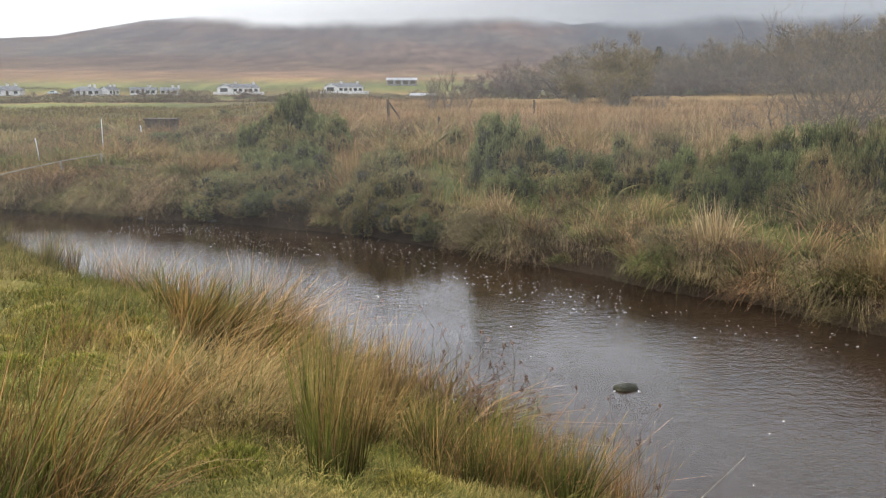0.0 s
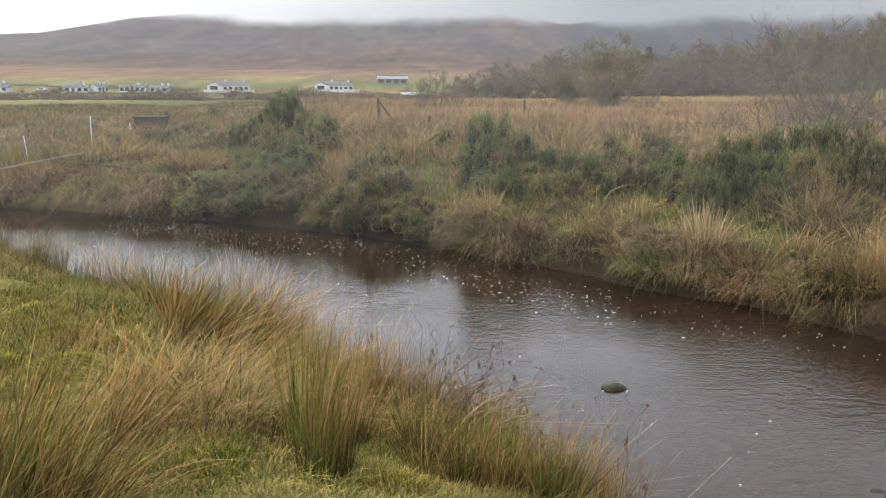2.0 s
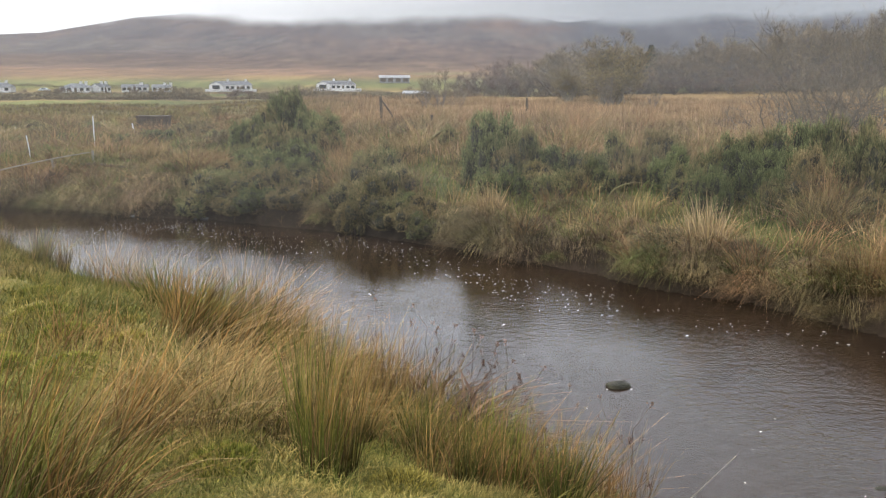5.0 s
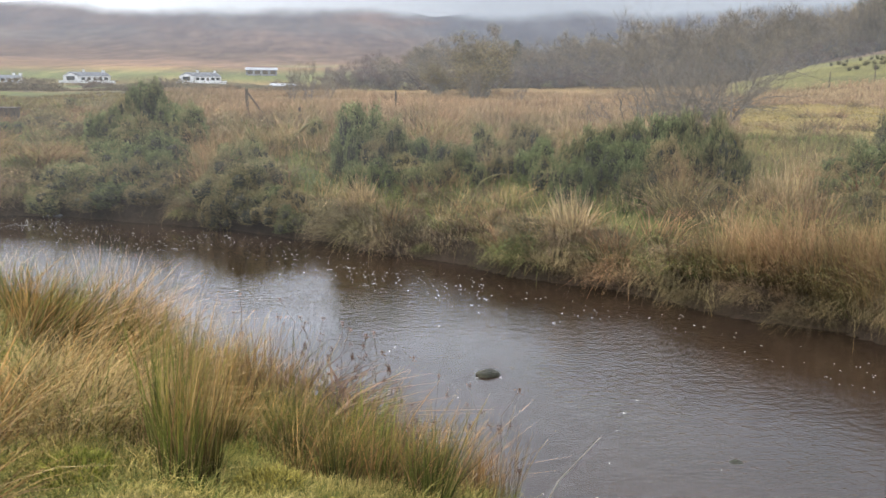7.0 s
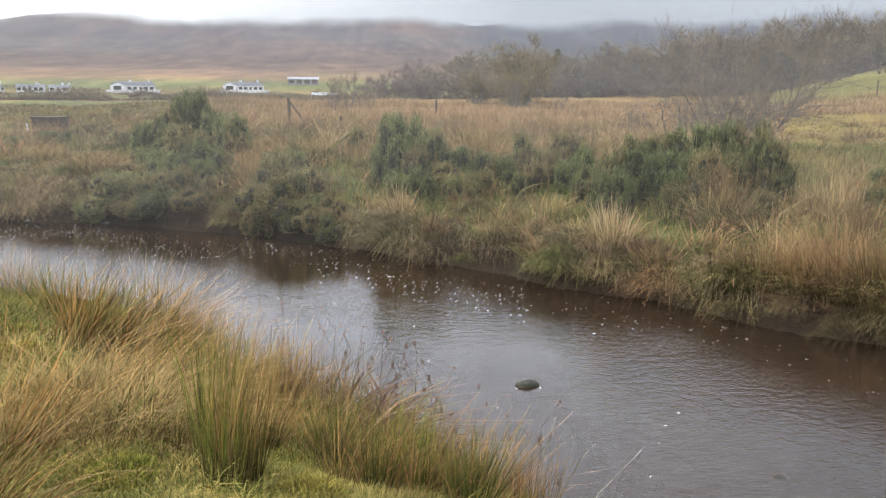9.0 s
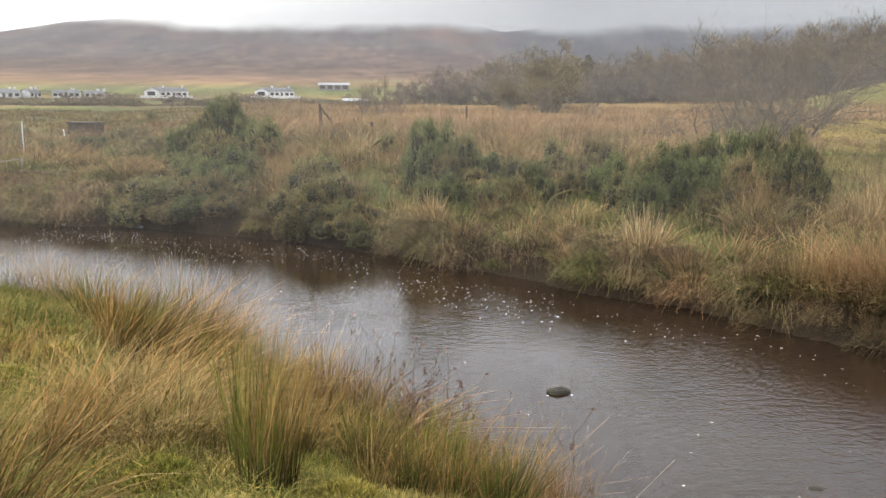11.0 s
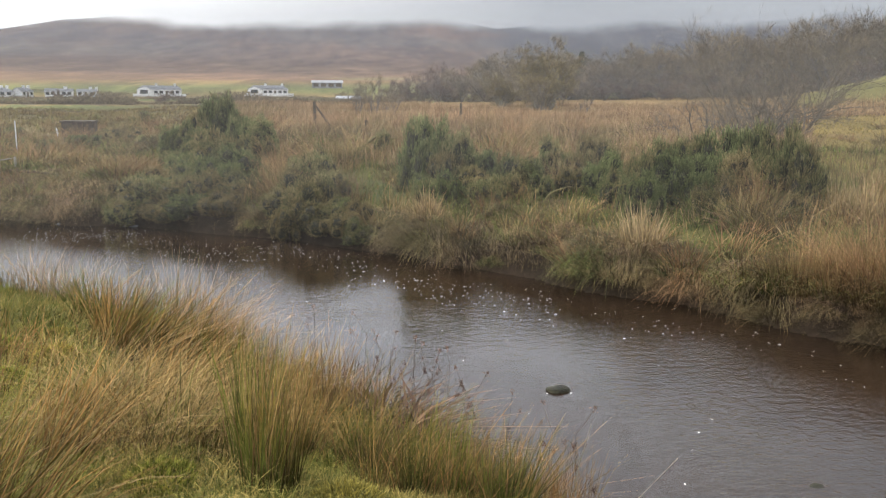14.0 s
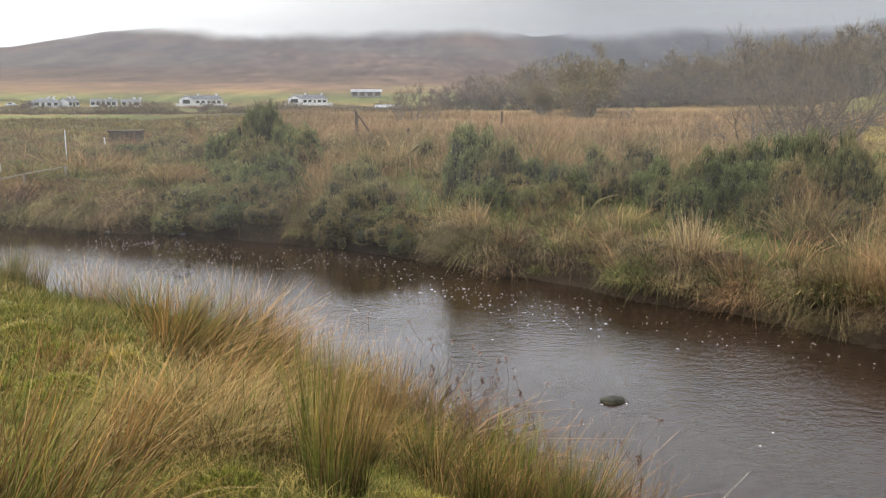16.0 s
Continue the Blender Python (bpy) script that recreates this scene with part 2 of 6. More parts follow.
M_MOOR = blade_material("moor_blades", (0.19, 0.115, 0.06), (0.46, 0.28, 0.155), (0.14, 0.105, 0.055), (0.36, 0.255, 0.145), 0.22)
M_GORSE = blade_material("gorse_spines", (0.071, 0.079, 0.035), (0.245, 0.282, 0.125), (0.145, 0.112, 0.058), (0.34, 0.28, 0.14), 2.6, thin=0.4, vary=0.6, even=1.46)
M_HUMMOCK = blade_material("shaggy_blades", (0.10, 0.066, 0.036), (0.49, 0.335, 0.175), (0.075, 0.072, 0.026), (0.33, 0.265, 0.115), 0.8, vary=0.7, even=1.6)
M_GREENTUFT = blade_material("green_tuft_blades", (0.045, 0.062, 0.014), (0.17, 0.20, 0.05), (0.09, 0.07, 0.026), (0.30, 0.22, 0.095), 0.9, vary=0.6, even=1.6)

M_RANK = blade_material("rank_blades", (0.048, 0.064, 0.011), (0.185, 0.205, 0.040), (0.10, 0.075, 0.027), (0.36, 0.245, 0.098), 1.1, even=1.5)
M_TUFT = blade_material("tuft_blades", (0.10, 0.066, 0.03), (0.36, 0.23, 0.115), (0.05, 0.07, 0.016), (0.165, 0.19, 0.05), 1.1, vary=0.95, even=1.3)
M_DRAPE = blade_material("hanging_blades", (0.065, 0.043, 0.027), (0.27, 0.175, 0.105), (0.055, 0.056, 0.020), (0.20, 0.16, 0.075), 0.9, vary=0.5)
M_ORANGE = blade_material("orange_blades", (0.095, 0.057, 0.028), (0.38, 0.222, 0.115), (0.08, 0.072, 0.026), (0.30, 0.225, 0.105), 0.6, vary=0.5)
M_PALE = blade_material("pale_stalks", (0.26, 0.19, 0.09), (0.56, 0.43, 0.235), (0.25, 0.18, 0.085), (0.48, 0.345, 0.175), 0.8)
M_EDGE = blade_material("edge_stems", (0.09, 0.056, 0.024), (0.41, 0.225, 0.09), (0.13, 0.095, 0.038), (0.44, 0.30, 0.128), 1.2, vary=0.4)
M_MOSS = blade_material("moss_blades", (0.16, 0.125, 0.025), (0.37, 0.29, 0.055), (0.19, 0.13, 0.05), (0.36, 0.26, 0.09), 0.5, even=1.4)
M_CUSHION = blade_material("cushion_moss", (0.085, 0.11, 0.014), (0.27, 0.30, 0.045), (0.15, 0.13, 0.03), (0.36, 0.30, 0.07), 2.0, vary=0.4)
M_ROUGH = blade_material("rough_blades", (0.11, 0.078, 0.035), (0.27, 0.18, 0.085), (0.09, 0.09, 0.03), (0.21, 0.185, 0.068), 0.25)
M_BRACKEN = blade_material("dead_dock_leaves", (0.07, 0.045, 0.03), (0.15, 0.085, 0.055), (0.09, 0.06, 0.04), (0.20, 0.12, 0.07), 2.0)
# Twiggy brown taken darker, to paint the shade inside the bush.
M_SHADE_CORE = speckled("gorse_shade_inside", (0.028, 0.030, 0.018), (0.05, 0.045, 0.028), 5.0)
M_REDTWIG = blade_material("reddish_twigs", (0.065, 0.042, 0.036), (0.12, 0.074, 0.060), (0.08, 0.054, 0.043), (0.135, 0.092, 0.07), 0.1)
M_TWIG = blade_material("bare_twigs", (0.105, 0.080, 0.054), (0.185, 0.145, 0.095), (0.115, 0.09, 0.058), (0.205, 0.165, 0.105), 0.06)
M_LEAF = blade_material("last_leaves", (0.20, 0.165, 0.065), (0.33, 0.265, 0.115), (0.17, 0.15, 0.07), (0.28, 0.235, 0.11), 0.1)
M_CONIFER = blade_material("conifer_needles", (0.02, 0.035, 0.02), (0.05, 0.075, 0.045), (0.02, 0.035, 0.02), (0.06, 0.08, 0.05), 0.3)
M_BARK = speckled("grey_brown_bark", (0.095, 0.075, 0.06), (0.17, 0.14, 0.115), 3.0, c=(0.22, 0.205, 0.18))
M_PALEBARK = speckled("pale_lichened_bark", (0.20, 0.18, 0.14), (0.30, 0.275, 0.22), 3.0)
M_WILLOWBARK = speckled("willow_bark", (0.12, 0.098, 0.072), (0.19, 0.16, 0.12), 4.0)
M_WETBARK = speckled("wet_brown_bark", (0.075, 0.054, 0.036), (0.125, 0.096, 0.066), 4.0)
M_FEATHER = blade_material("feathery_stems", (0.16, 0.11, 0.06), (0.60, 0.43, 0.29), (0.14, 0.11, 0.04), (0.50, 0.33, 0.19), 1.5, vary=0.3)
M_PALEWOOD = speckled("weathered_wood", (0.26, 0.225, 0.165), (0.37, 0.335, 0.265), 6.0)
M_DARKWOOD = speckled("dark_wet_wood", (0.07, 0.052, 0.038), (0.115, 0.09, 0.066), 5.0)
M_MOSSWOOD = speckled("mossy_dead_branch", (0.15, 0.12, 0.055), (0.24, 0.21, 0.085), 5.0)
M_STONE = speckled("wet_dark_stone", (0.020, 0.019, 0.010), (0.060, 0.056, 0.027), 14.0, 0.5, 0.3, 0.9, 0.015)
M_PALESTONE = speckled("pale_grey_stone", (0.10, 0.10, 0.10), (0.18, 0.18, 0.18), 5.0, 0.6, 0.3)
M_FOAM = speckled("river_foam", (0.75, 0.74, 0.70), (0.85, 0.84, 0.80), 30.0, 0.6, 0.3)
M_RENDER = speckled("white_render", (0.76, 0.76, 0.75), (0.82, 0.82, 0.81), 0.7, 0.8, 0.2, 0.1)
# Slate grey lifted paler, so the colour includes mist over the far roofs.
M_SLATE = speckled("mist_paled_slate", (0.24, 0.25, 0.27), (0.32, 0.33, 0.35), 0.9, 0.6, 0.3)
M_TIN = speckled("pale_sheet_roof", (0.55, 0.56, 0.58), (0.66, 0.67, 0.69), 0.6, 0.45, 0.4)
M_SHED = speckled("grey_shed_wall", (0.20, 0.20, 0.20), (0.28, 0.28, 0.27), 0.6)
M_PANE, _t, _b = material("dark_window_glass", 0.08, 0.5)
_b.inputs["Base Color"].default_value = (0.02, 0.024, 0.03, 1)
M_SEED = speckled("rust_brown_seed", (0.09, 0.04, 0.02), (0.16, 0.08, 0.04), 40.0)
M_CARPAINT = speckled("pale_blue_paint", (0.45, 0.52, 0.58), (0.5, 0.56, 0.62), 2.0, 0.3, 0.5, 0.0)


# ---- meshes out of arrays ----
def mesh_of(name, verts, faces, along=None, mat=None):
    """A mesh out of arrays: vertices, and faces of one size."""
    verts, faces = np.asarray(verts, np.float32), np.asarray(faces, np.int32)
    me = bpy.data.meshes.new(name)
    k = faces.shape[1]
    me.vertices.add(len(verts))
    me.vertices.foreach_set("co", verts.ravel())
    me.loops.add(faces.size)
    me.loops.foreach_set("vertex_index", faces.ravel())
    me.polygons.add(len(faces))
    me.polygons.foreach_set("loop_start", np.arange(0, faces.size, k, dtype=np.int32))
    me.update(calc_edges=True)
    if along is not None:
        me.attributes.new("along", "FLOAT", "POINT").data.foreach_set("value", np.asarray(along, np.float32))
    if mat:
        me.materials.append(mat)
    return me


def thing(name, label, category, group="", kind=""):
    return tagged(new(name), label, category, group, kind)


def part(name, me, parent, label=""):
    """One mesh under a thing or a part. me: a mesh, or a bmesh with its material."""
    ob = new(name, me)
    ob.parent = parent
    return tagged(ob, label)


def from_bm(name, bm, mat, smooth=False):
    me = bpy.data.meshes.new(name)
    bm.to_mesh(me)
    bm.free()
    me.materials.append(mat)
    if smooth:
        me.polygons.foreach_set("use_smooth", [True] * len(me.polygons))
    return me


RNG = np.random.default_rng(7)


def blades(base, height, width, lean, curl=0.6, segs=2, rng=RNG, droop=None):
    """Tapered, bent blades. base: n x 3; height, width: n; lean: n x 2, how far the tip goes over, in heights."""
    n = len(base)
    turn = rng.uniform(0, np.pi, n)
    side = np.stack([np.cos(turn), np.sin(turn), np.zeros(n)], 1)
    over = np.concatenate([lean, np.zeros((n, 1))], 1)
    drop = 0.35 * (lean**2).sum(1) if droop is None else droop * rng.uniform(0.6, 1.25, n)
    cols, alongs = [], []
    for i in range(segs):
        f = i / segs
        bend = (1 - curl) * f + curl * f * f
        c = base + height[:, None] * (bend * over + np.stack([0 * f * drop, 0 * drop, f - drop * f * f], 1))
        w = width[:, None] * side * 0.5 * (1 - 0.55 * f)
        cols += [c - w, c + w]
        alongs += [f, f]
    cols.append(base + height[:, None] * (over + np.stack([0 * drop, 0 * drop, 1 - drop], 1)))
    alongs.append(1.0)
    k = 2 * segs + 1
    verts = np.stack(cols, 1).reshape(-1, 3)
    tris = []
    for i in range(segs - 1):
        a = 2 * i
        tris += [(a, a + 1, a + 3), (a, a + 3, a + 2)]
    tris.append((2 * segs - 2, 2 * segs - 1, 2 * segs))
    faces = (np.arange(n)[:, None, None] * k + np.array(tris)).reshape(-1, 3)
    return verts, faces, np.tile(alongs, n)


# ---- the lie of the land ----
NEAR_X = [-60, -40, -12, -7.3, -5.8, -4.6, -3.7, -2.6, -1.55, -1.0, -0.1, 0.35, 0.75, 1.05, 1.4, 2.2, 4, 10, 40]
NEAR_Y = [34, 26, 16.8, 14.2, 12.3, 11.0, 10.0, 8.9, 8.0, 7.25, 6.1, 5.5, 4.85, 4.3, 3.4, 1.5, -3, -18, -90]
FAR_X = [-60, -40, -14, -9.2, -7.6, -5.9, -3.8, -2.45, -1.2, 0.1, 1.05, 1.9, 2.8, 3.5, 4.0, 4.45, 4.9, 5.3, 5.6, 6.2, 8, 14, 45]
FAR_Y = [38, 30, 19.6, 18, 17.4, 16.6, 15.9, 15.1, 14.4, 13.2, 12.3, 11.2, 10.3, 9.7, 8.9, 8.3, 7.9, 7.5, 6.8, 5, 0, -14, -90]


def lumps(x, y, size, seed=0.0):
    """Smooth random unevenness, about -1 to 1."""
    u, v = np.asarray(x, float) / (2.2 * size) + 13.7 * seed, np.asarray(y, float) / (2.2 * size) - 7.3 * seed
    i, j = np.floor(u), np.floor(v)
    f, g = u - i, v - j
    f, g = f * f * (3 - 2 * f), g * g * (3 - 2 * g)

    def at(a, b):
        h = np.sin(a * 127.1 + b * 311.7 + 1.3) * 43758.5453
        return 2 * (h - np.floor(h)) - 1

    return (at(i, j) * (1 - f) + at(i + 1, j) * f) * (1 - g) + (at(i, j + 1) * (1 - f) + at(i + 1, j + 1) * f) * g


def rough(x, y, size, seed=0.0):
    """Unevenness at four scales."""
    return sum(lumps(x + 0.3 * size * k, y - 0.7 * size * k, size / 2.1**k, seed + 1.7 * k) * 0.62**k for k in range(4)) / 2.0


def shore(x, y):
    """Metres inland from the near and from the far water's edge; negative over the water."""
    wob = 0.16 * lumps(x, y, 0.55, 3.1) + 0.08 * lumps(x, y, 0.2, 1.2)
    yn, yf = np.interp(x, NEAR_X, NEAR_Y), np.interp(x, FAR_X, FAR_Y)
    sn = np.interp(x + 0.3, NEAR_X, NEAR_Y) - np.interp(x - 0.3, NEAR_X, NEAR_Y)
    sf = np.interp(x + 0.3, FAR_X, FAR_Y) - np.interp(x - 0.3, FAR_X, FAR_Y)
    return (yn - y) / np.hypot(1, sn / 0.6) + 0.5 * wob, (y - yf) / np.hypot(1, sf / 0.6) + wob


def step(a, b, v):
    f = np.clip((v - a) / (b - a), 0, 1)
    return f * f * (3 - 2 * f)


def ground(x, y):
    x, y = np.asarray(x, float), np.asarray(y, float)
    near, far = shore(x, y)
    r, az = np.hypot(x, y), np.degrees(np.arctan2(x, y))
    bed = -0.45 * step(0, 0.7, -np.maximum(near, far))
    z_near = np.interp(near, [0, 0.25, 0.9, 2.2, 6], [-0.02, 0.22, 0.5, 0.92, 1.0]) * (1 - 0.34 * step(-2.6, -4.6, x) * step(4.0, 1.0, near))
    z_near = z_near + step(0.2, 1, near) * (0.04 * lumps(x, y, 0.13, 6) + 0.075 * lumps(x, y, 0.3) + 0.05 * lumps(x, y, 1.1, 2))
    z_far = np.interp(far, [0, 0.08, 0.2, 0.55, 1.5, 4, 9, 25, 50], [-0.04, 0.16, 0.30, 0.44, 0.60, 0.76, 0.88, 1.08, 1.22]) * (1 - 0.22 * step(-6, -16, az) * step(1, 6, far))
    z_far = z_far + step(0.2, 1.5, far) * (0.10 * lumps(x, y, 0.5, 4) + 0.07 * lumps(x, y, 0.22, 9) + 0.12 * lumps(x, y, 2.3, 1))
    z_far = z_far + step(24, 28, az) * step(13, 18, r) * step(48, 38, r) * (0.20 * lumps(x, y, 0.8, 3) + 0.2 * lumps(x, y, 2.1, 5))
    z = np.where(near > 0, z_near, np.where(far > 0, z_far, bed))
    front = step(20, 60, y)
    valley = step(60, 220, y) * step(16, -4, az) * -2.4
    rise = step(23, 36, az) * step(20, 110, r) * 3.9 * front + step(5, 30, az) * step(60, 200, r) * 3 * front
    moor = np.interp(r, [415, 445, 520, 900, 1250], [0, 4.0, 8, 20, 36])
    crest = np.interp(az, [-60, -32, -26, -23, -18, -10, 0, 5, 7.9, 12, 20, 32, 60], [56, 88, 97, 104, 142, 168, 170, 160, 136, 150, 175, 190, 160])
    hill = step(1150, 2100, r) * (crest - 36) * (1 + 0.02 * lumps(x, y, 160, 2)) + step(1150, 1500, r) * 5 * lumps(x, y, 90)
    far_hill = step(2100, 3000, r) * step(6, 14, az) * 120
    back = step(-5, 30, y)
    return z + valley + (rise + (moor + hill + far_hill) * back)


def build_ground():
    fine = np.radians(np.arange(-44, 50, 0.33))
    rest = np.radians(np.linspace(50, 316, 70)[:-1])
    az = np.concatenate([fine, rest])
    rad = np.concatenate([np.linspace(0.002, 2.6, 12)[:-1], np.arange(2.6, 21, 0.095), np.geomspace(21, 110, 80)[:-1], np.geomspace(110, 4600, 110)])
    R, A = np.meshgrid(rad, az, indexing="ij")
    x, y = R * np.sin(A), R * np.cos(A)
    z = ground(x, y)
    nr, na = R.shape
    v = np.stack([x, y, z], -1).reshape(-1, 3)
    i, j = np.meshgrid(np.arange(nr - 1), np.arange(na), indexing="ij")
    a, b = i * na + j, i * na + (j + 1) % na
    f = np.stack([a, b, b + na, a + na], -1).reshape(-1, 4)
    me = mesh_of("ground", v, f, mat=M_GROUND)
    me.polygons.foreach_set("use_smooth", [True] * len(me.polygons))
    # what grows where; the farthest hills bluer and darker
    near, far = shore(x, y)
    r, deg = R, np.degrees(A)
    n1, n2, n3 = rough(x, y, 1.1, 5), rough(x, y, 60, 9), rough(x, y, 260, 4)
    col = np.array([0.13, 0.13, 0.035]) + 0 * n1[..., None]

    def lay(c, w):
        return col + (np.array(c) - col) * np.clip(w, 0, 1)[..., None]

    col = lay((0.22, 0.17, 0.06), 0.5 + 1.2 * n1)
    col = lay((0.10, 0.10, 0.03), (far > 0) * (0.6 + 0.5 * n1))
    col = lay((0.115, 0.13, 0.045), (far > 0) * step(0.05, 0.3, rough(x, y, 1.6, 2)) * step(9, 5, far) * 0.8)
    col = lay((0.24, 0.16, 0.07), (far > 3) * step(14, 30, r))
    col = lay((0.12, 0.10, 0.045), (far > 3) * step(-4, -9, deg) * step(95, 80, r))
    col = lay((0.05, 0.036, 0.024), (np.maximum(near, far) < 0.34) * 1.0)
    moss = step(25, 28, deg) * step(21, 27, r) * step(46, 42, r)
    col = lay((0.25, 0.19, 0.05), moss * (far > 0) * (0.75 + 0.5 * n1))
    field = np.where(deg < 0, step(64, 72, r + 3 * n1), step(95, 120, r)) * step(520, 440, r) * (y > 0)
    strip = 0.5 + 0.5 * np.sin(r / 22 + 1.2 * n2 + deg * 0.04)
    col = lay((0.13, 0.142, 0.05), field * (0.3 + 0.7 * step(0.35, 0.6, strip)))
    col = lay((0.07, 0.06, 0.04), field * step(0.14, 0.02, strip))
    col = lay((0.165, 0.152, 0.05), step(25, 27, deg) * step(57, 62, r + 1.5 * n1) * step(97, 91, r) * (y > 0))
    col = lay((0.17, 0.115, 0.075), step(25, 27, deg) * step(91, 97, r) * step(170, 150, r) * (y > 0))
    col = lay((0.095, 0.07, 0.05), (step(60, 64, r) * step(74, 69, r) + step(96, 100, r) * step(112, 106, r)) * step(2, -3, deg) * (0.7 + 0.6 * n1) * (y > 0))
    moor = step(470, 540, r + 60 * n2)
    col = lay((0.195, 0.118, 0.068), moor)
    col = lay((0.165, 0.10, 0.068), moor * step(-14, -4, deg + 6 * n2) * 0.6)
    col = lay((0.20, 0.18, 0.08), moor * step(0.05, 0.3, n2) * step(760, 600, r) * 0.8)
    col = lay((0.16, 0.10, 0.07), step(0.0, 0.35, n3 + 0.6 * n2) * step(560, 640, r) * 0.8)
    heath = step(700, 860, r + 120 * n2)
    col = lay((0.112, 0.073, 0.058), heath)
    col = lay((0.17, 0.115, 0.08), heath * step(0.05, 0.35, n2 - 0.3 * n3) * 0.8)
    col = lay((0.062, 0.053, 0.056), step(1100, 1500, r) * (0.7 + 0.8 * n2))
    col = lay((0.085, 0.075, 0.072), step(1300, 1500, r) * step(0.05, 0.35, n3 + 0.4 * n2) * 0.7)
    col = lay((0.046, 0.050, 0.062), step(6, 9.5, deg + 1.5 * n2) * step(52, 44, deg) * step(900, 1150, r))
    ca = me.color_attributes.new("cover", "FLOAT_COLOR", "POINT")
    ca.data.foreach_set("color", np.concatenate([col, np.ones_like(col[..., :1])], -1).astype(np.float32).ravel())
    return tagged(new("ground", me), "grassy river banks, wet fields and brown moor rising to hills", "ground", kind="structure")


def build_water():
    xs = np.concatenate([np.arange(-58, -12, 1.0), np.arange(-12, 9, 0.12), np.arange(9, 40, 1.0)])
    fs = np.linspace(0, 1, 60)
    lo, hi = np.interp(xs, NEAR_X, NEAR_Y) - 0.9, np.interp(xs, FAR_X, FAR_Y) + 0.9
    X = np.repeat(xs[:, None], 60, 1)
    Y = lo[:, None] + (hi - lo)[:, None] * fs
    Z = (0.002 * lumps(X, Y, 0.3, 2) + 0.0012 * lumps(X, Y, 0.13, 5)) * step(-3, 3, X)
    v = np.stack([X, Y, Z], -1).reshape(-1, 3)
    i, j = np.meshgrid(np.arange(len(xs) - 1), np.arange(59), indexing="ij")
    a = i * 60 + j
    f = np.stack([a, a + 60, a + 61, a + 1], -1).reshape(-1, 4)
    me = mesh_of("water", v, f, mat=M_WATER)
    me.polygons.foreach_set("use_smooth", [True] * len(me.polygons))
    return tagged(new("water", me), "dark brown peaty river with grey sky reflections", "water", kind="structure")


def build_sheet(name, label, radius, low, high, mat, deg=75):
    a = np.radians(np.linspace(-deg, deg, 80))
    zs = np.linspace(low, high, 8)
    A, Z = np.meshgrid(a, zs, indexing="ij")
    v = np.stack([radius * np.sin(A), radius * np.cos(A), Z], -1).reshape(-1, 3)
    i, j = np.meshgrid(np.arange(79), np.arange(7), indexing="ij")
    k = i * 8 + j
    me = mesh_of(name, v, np.stack([k, k + 8, k + 9, k + 1], -1).reshape(-1, 4), mat=mat)
    return tagged(new(name, me), label, "cloud", kind="structure")


build_ground()
build_water()
build_sheet("backdrop_cloud", "low grey cloud hanging over the hilltops", 1290, 40, 310, M_CLOUD)
build_sheet("backdrop_far_cloud", "pale grey cloud filling the sky behind the hills", 4130, -60, 1000, M_CLOUD_FAR)
build_sheet("backdrop_mist", "thin grey mist before the hills", 1000, 5, 112, M_MIST)
build_sheet("backdrop_wood_mist", "thin grey mist before the wood", 84, -1, 41, M_MIST_NEAR)
for name, radius in (("backdrop_haze", 10.2), ("backdrop_bank_haze", 14.6), ("backdrop_moor_haze", 24)):
    build_sheet(name, "thin drizzle haze drifting over the moor", radius, 0.03, 9.5, M_HAZE, 60)


# ---- grass that nobody could count ----
def scatter(n, x0, x1, y0, y1, keep):
    """Random places in a box for which keep(x, y) says a chance from 0 to 1."""
    x, y = RNG.uniform(x0, x1, n), RNG.uniform(y0, y1, n)
    ok = RNG.uniform(0, 1, n) < keep(x, y)
    return x[ok], y[ok]


def in_view(x, y, margin=8):
    az = np.degrees(np.arctan2(x, y + 0.25))
    return (az > -27 - margin) & (az < 36 + margin)


def sward(name, label, x, y, h, w, lean, mat, spread=0.5, segs=2, curl=0.6, category="grass", up=0.0, droop=None):
    n = len(x)
    base = np.stack([x, y, ground(x, y) - 0.01 + up], 1)
    hh = h * RNG.uniform(0.5, 1.25, n)
    ln = np.asarray(lean) + np.clip(RNG.normal(0, spread, (n, 2)), -2 * spread, 2 * spread)
    ln = ln / np.maximum(1, np.hypot(ln[:, 0], ln[:, 1]) / 1.3)[:, None]
    v, f, a = blades(base, hh, w * RNG.uniform(0.7, 1.3, n), ln, curl, segs, droop=droop)
    return tagged(new(name, mesh_of(name, v, f, a, mat)), label, category, kind="stuff")


def off_shore(x, y):
    """The way from the far bank towards the water, as unit vectors."""
    s = (np.interp(x + 0.3, FAR_X, FAR_Y) - np.interp(x - 0.3, FAR_X, FAR_Y)) / 0.6
    return np.stack([s, -np.ones_like(s)], 1) / np.hypot(1, s)[:, None]


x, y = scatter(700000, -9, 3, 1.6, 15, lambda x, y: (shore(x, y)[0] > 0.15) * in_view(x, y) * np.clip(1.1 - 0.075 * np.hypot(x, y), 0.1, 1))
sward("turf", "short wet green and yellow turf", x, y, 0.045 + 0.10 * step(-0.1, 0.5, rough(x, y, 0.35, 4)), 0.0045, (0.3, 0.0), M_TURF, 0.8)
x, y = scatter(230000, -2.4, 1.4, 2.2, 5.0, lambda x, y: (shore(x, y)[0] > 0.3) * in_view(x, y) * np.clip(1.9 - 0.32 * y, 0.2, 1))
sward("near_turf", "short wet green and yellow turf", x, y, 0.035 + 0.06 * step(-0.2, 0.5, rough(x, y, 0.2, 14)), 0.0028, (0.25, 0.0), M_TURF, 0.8)
